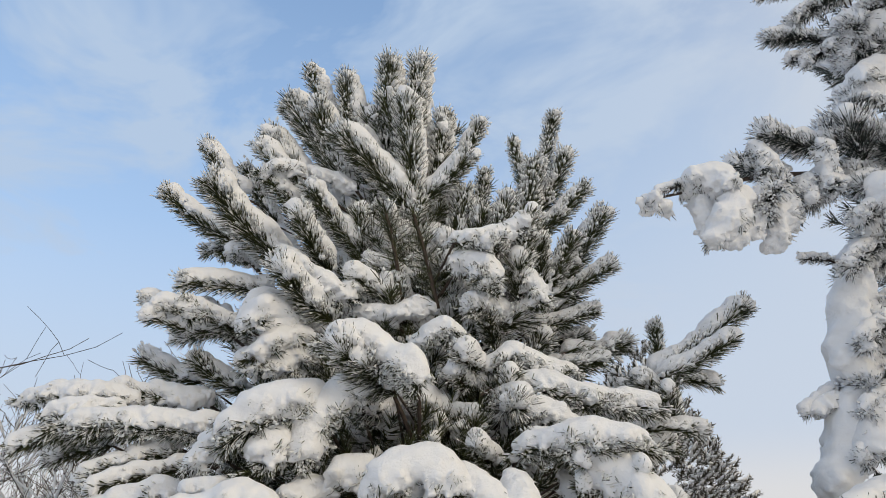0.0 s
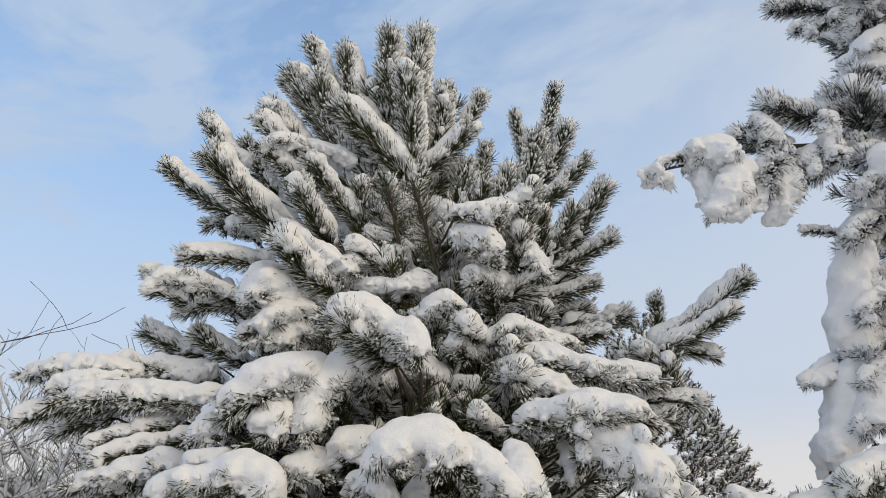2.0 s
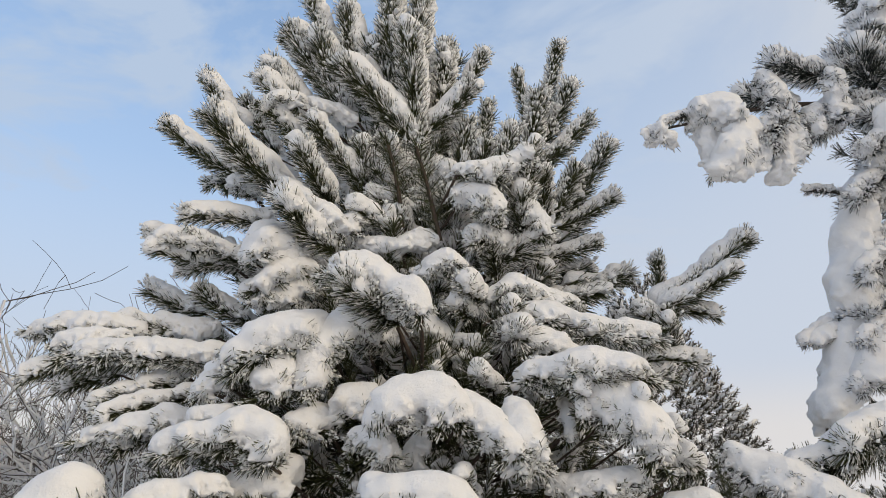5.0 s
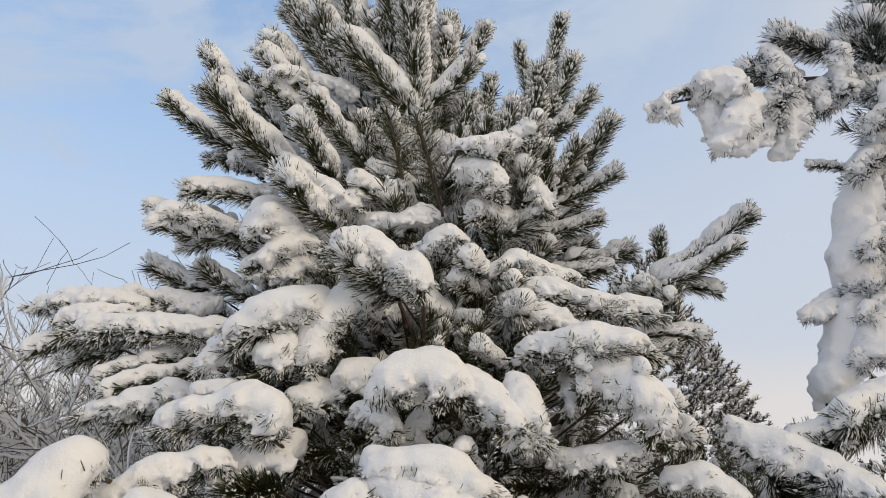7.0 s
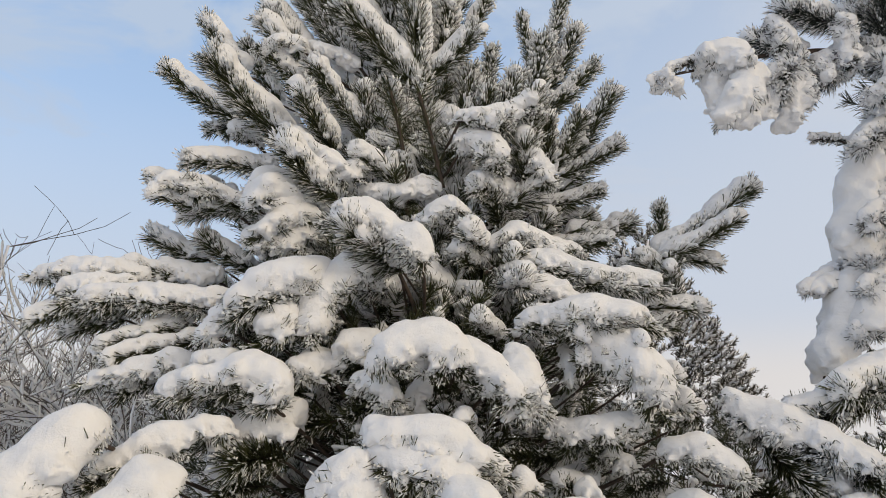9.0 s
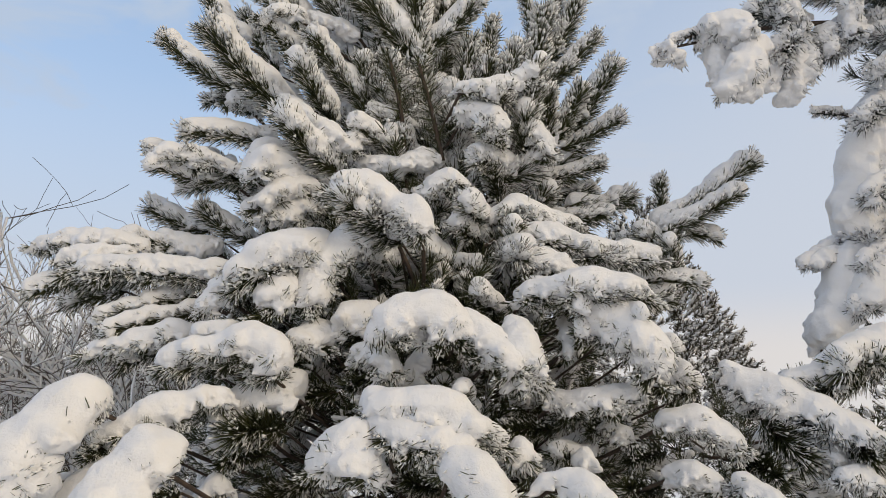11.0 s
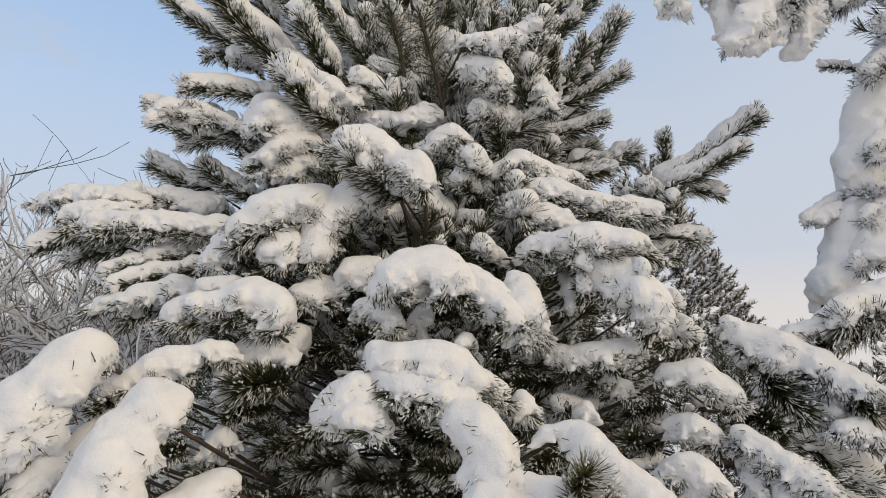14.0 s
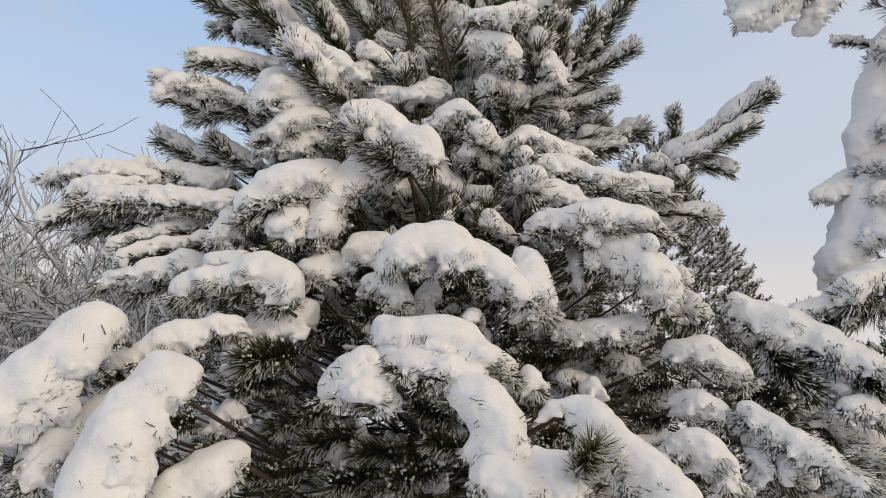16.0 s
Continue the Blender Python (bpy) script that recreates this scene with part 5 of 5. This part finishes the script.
bough(neighbour, 0.026, (2.199, 3.740, 3.967, 0.045), (2.217, 3.780, 3.730, 0.051), (2.298, 3.800, 3.760, 0.039))
bough(neighbour, 0.019, (2.434, 3.700, 3.669, 0.069), (2.479, 3.700, 3.598, 0.062))
bough(neighbour, 0.000, (2.420, 3.900, 3.434, 0.045), (2.280, 3.840, 3.269, 0.081), (2.203, 3.820, 3.079, 0.085), (2.174, 3.820, 2.920, 0.089), (2.111, 3.800, 2.760, 0.090), (2.101, 3.800, 2.635, 0.075))
bough(neighbour, 0.000, (2.164, 3.820, 2.558, 0.063), (2.047, 3.780, 2.406, 0.095), (1.950, 3.760, 2.238, 0.087), (1.860, 3.740, 2.065, 0.059))
bough(neighbour, 0.027, (2.159, 3.700, 2.445, 0.072), (2.038, 3.660, 2.248, 0.091))
bough(neighbour, 0.017, (2.000, 3.800, 2.510, 0.040), (1.872, 3.760, 2.464, 0.031))
bough(neighbour, 0.045, (1.228, 3.350, 1.889, 0.032), (1.314, 3.300, 1.808, 0.058), (1.423, 3.250, 1.778, 0.066), (1.524, 3.200, 1.711, 0.051), (1.600, 3.150, 1.660, 0.046), (1.682, 3.100, 1.609, 0.040))
bough(neighbour, 0.040, (1.446, 3.300, 1.805, 0.048), (1.569, 3.300, 1.848, 0.043), (1.796, 3.350, 1.965, 0.064), (1.976, 3.400, 2.024, 0.075))
bough(neighbour, 0.023, (1.563, 3.250, 1.574, 0.056), (1.591, 3.200, 1.495, 0.041))
bough(neighbour, 0.036, (1.560, 3.100, 1.454, 0.031), (1.649, 3.100, 1.455, 0.040))
bough(neighbour, 0.049, (1.180, 3.150, 1.430, 0.032), (1.249, 3.080, 1.364, 0.040), (1.330, 3.000, 1.308, 0.043), (1.428, 2.950, 1.239, 0.042), (1.521, 2.900, 1.175, 0.027))
bough(neighbour, 0.022, (1.205, 3.120, 1.263, 0.031), (1.237, 3.100, 1.191, 0.026))
shoot(neighbour, (2.118, 3.620, 3.145), (2.457, 3.820, 3.381), 0.072, 0.3)
shoot(neighbour, (2.102, 3.620, 2.734), (2.428, 3.820, 2.921), 0.072, 0.3)
shoot(neighbour, (2.038, 3.620, 2.381), (2.350, 3.820, 2.555), 0.072, 0.3)
shoot(neighbour, (2.230, 3.620, 3.419), (2.566, 3.820, 3.572), 0.072, 0.3)
shoot(neighbour, (1.966, 3.620, 2.179), (2.267, 3.820, 2.323), 0.072, 0.3)
bare_twig(neighbour, (1.160, 3.720, 3.591), (1.482, 3.760, 3.681), 0.009)
bare_twig(neighbour, (1.482, 3.760, 3.681), (1.843, 3.820, 3.799), 0.013)
bare_twig(neighbour, (1.843, 3.820, 3.799), (2.179, 3.860, 3.838), 0.016)
bare_twig(neighbour, (2.179, 3.860, 3.838), (2.926, 4.100, 3.898), 0.020)
STYLE["needle"] = NEEDLE


# ---- the far pine behind ----
def far_pine(x, y, height, radius, seed, label, count=900):
    rng = np.random.default_rng(seed)
    tree = tree_root("pine_tree", x, y, label)
    v, q = tube(curve_points([(x, y, -0.1), (x + 0.05, y, height * 0.45), (x, y, height - 0.45)], 12), np.linspace(0.08, 0.01, 12), 10)
    part("trunk", raw_mesh("trunk", v, np.zeros((0, 3), int), BARK, quads=q), tree)
    kinds = []
    for el in (55, 30, 10):
        for _ in range(3):
            a = radians(el + rng.uniform(-8, 8))
            ln, r = rng.uniform(0.10, 0.16), rng.uniform(0.030, 0.038)
            tip = np.array([math.cos(a), 0.0, math.sin(a)]) * ln
            pts = curve_points([np.zeros(3), tip / 2 + np.array([0, 0, -0.015]), tip], 6)
            kinds.append((needle_arrays(pts, r, 160, rng, False, 0.008, rime=0.0), snow_form(cap_balls(pts, r, 0.8, rng), 0.040, 0.3, 0.3)))
    nv, nt, na, sv, sq, no, so = [], [], [], [], [], 0, 0
    for _ in range(count):
        h = 1 - rng.random() ** 0.55
        z = 0.15 + (height - 0.3) * h
        rad = radius * (1 - h) * math.sqrt(rng.uniform(0.3, 1.08)) + 0.04
        az = rng.uniform(0, 2 * math.pi)
        pos = np.array([x + math.cos(az) * rad, y + math.sin(az) * rad, z])
        yaw, k = az + rng.normal(0, 0.5), rng.uniform(0.8, 1.3)
        c, s = math.cos(yaw), math.sin(yaw)
        turn = np.array([[c, -s, 0], [s, c, 0], [0, 0, 1]]) * k
        (v, t, al), (w, q) = kinds[int(np.clip(2.9 * (1 - h), 0, 2)) * 3 + rng.integers(0, 3)]
        nv.append(v @ turn.T + pos), nt.append(t + no), na.append(al)
        no += len(v)
        sv.append(w @ turn.T + pos), sq.append(q + so)
        so += len(w)
    part("crown", raw_mesh("crown", np.concatenate(nv), np.concatenate(nt), NEEDLE_FAR, True, np.concatenate(na)), tree, "dense short-needled crown", "stuff")
    part("crown_snow", raw_mesh("crown_snow", np.concatenate(sv), np.zeros((0, 3), int), SNOW, quads=np.concatenate(sq)), tree, "snow caught on every spray", "stuff")
    return tree


far_pine(2.4, 9.0, 4.65, 2.2, 31, "bushy conical pine dusted with snow behind the young pine", 3300)
far_pine(4.9, 7.6, 3.0, 1.9, 37, "small pine buried in snow in the shade", 700)


# ---- the bare shrub ----
def bare_shrub(x, y, height, spread, seed, stems=9, top=3.8):
    rng = np.random.default_rng(seed)
    shrub = new("bare_shrub")
    shrub.location = (x, y, 0)
    tagged(shrub, "leafless shrub of thin tangled twigs lined with snow", "shrub")
    fine_v, fine_q, snow_v, snow_q = [], [], [], []
    count = [0, 0]

    def add(v, q, vs, qs, k):
        vs.append(v), qs.append(q + count[k])
        count[k] += len(v)

    def grow(start, d, length, r, level):
        pts = [start]
        d = d / np.linalg.norm(d)
        n = 7 if level < 2 else 4
        curl = rng.normal(0, 0.09, 3)
        for _ in range(n):
            d = d + curl + rng.normal(0, 0.15, 3) + np.array([0, 0, 0.03 if level < 2 else 0.10])
            d /= np.linalg.norm(d)
            pts.append(pts[-1] + d * length / n)
        pts = np.array(pts)
        if level and pts[:, 2].max() > top:
            return
        v, q = tube(pts, np.linspace(r, max(r * 0.45, 0.0024), n + 1), (8, 5, 4, 3, 3)[level])
        if level == 0:
            part("stem", raw_mesh("stem", v, np.zeros((0, 3), int), SHRUB_BARK, quads=q), shrub)
        else:
            add(v, q, fine_v, fine_q, 0)
        if level < 2 or (level < 4 and pts[-1][2] < 3.2 and rng.random() < 0.58):
            lift = np.array([0, 0, 0.8 * r + 0.004])
            v, q = tube(pts + lift, np.full(n + 1, 0.6 * r + 0.0085) * rng.uniform(0.5, 1.4, n + 1), 3)
            add(v, q, snow_v, snow_q, 1)
        if level < 4:
            for _ in range((6, 5, 4, 2)[level]):
                k = rng.integers(1, n + 1)
                side = d * 0.7 + rng.normal(0, 0.55, 3)
                side[2] += 0.28
                grow(pts[k], side, length * rng.uniform(0.42, 0.66), max(r * 0.5, 0.0027), level + 1)

    for _ in range(stems):
        a = rng.uniform(0, 2 * math.pi)
        d = np.array([math.cos(a) * 0.55, math.sin(a) * 0.4, 1.0])
        grow(np.array([x + math.cos(a) * 0.25 * spread, y + math.sin(a) * 0.2, -0.05]), d, height * rng.uniform(0.5, 0.7), 0.015, 0)
    pads = [snow_form([(*rng.normal(0, 0.03, 3), rng.uniform(0.025, 0.045)) for _ in range(5)], 0.027, 0.4, 0.6, 1.3) for _ in range(4)]
    joints = np.concatenate(fine_v)
    joints = joints[joints[:, 2] < 2.5]
    for _ in range(330):
        v, q = pads[rng.integers(0, 4)]
        add(v * rng.uniform(0.4, 1.0) + joints[rng.integers(0, len(joints))] + np.array([0, 0, 0.02]), q, snow_v, snow_q, 1)
    part("twig_tangle", raw_mesh("twig_tangle", np.concatenate(fine_v), np.zeros((0, 3), int), SHRUB_BARK, quads=np.concatenate(fine_q)), shrub, "thin dark bare twigs", "stuff")
    part("twig_snow", raw_mesh("twig_snow", np.concatenate(snow_v), np.zeros((0, 3), int), SNOW, quads=np.concatenate(snow_q)), shrub, "thin ridges of snow along the twigs", "stuff")
    return shrub


bare_shrub(-3.9, 6.6, 3.5, 2.3, 5, 17, 3.7)
bare_shrub(-3.1, 8.0, 4.05, 2.2, 8, 13, 4.25)
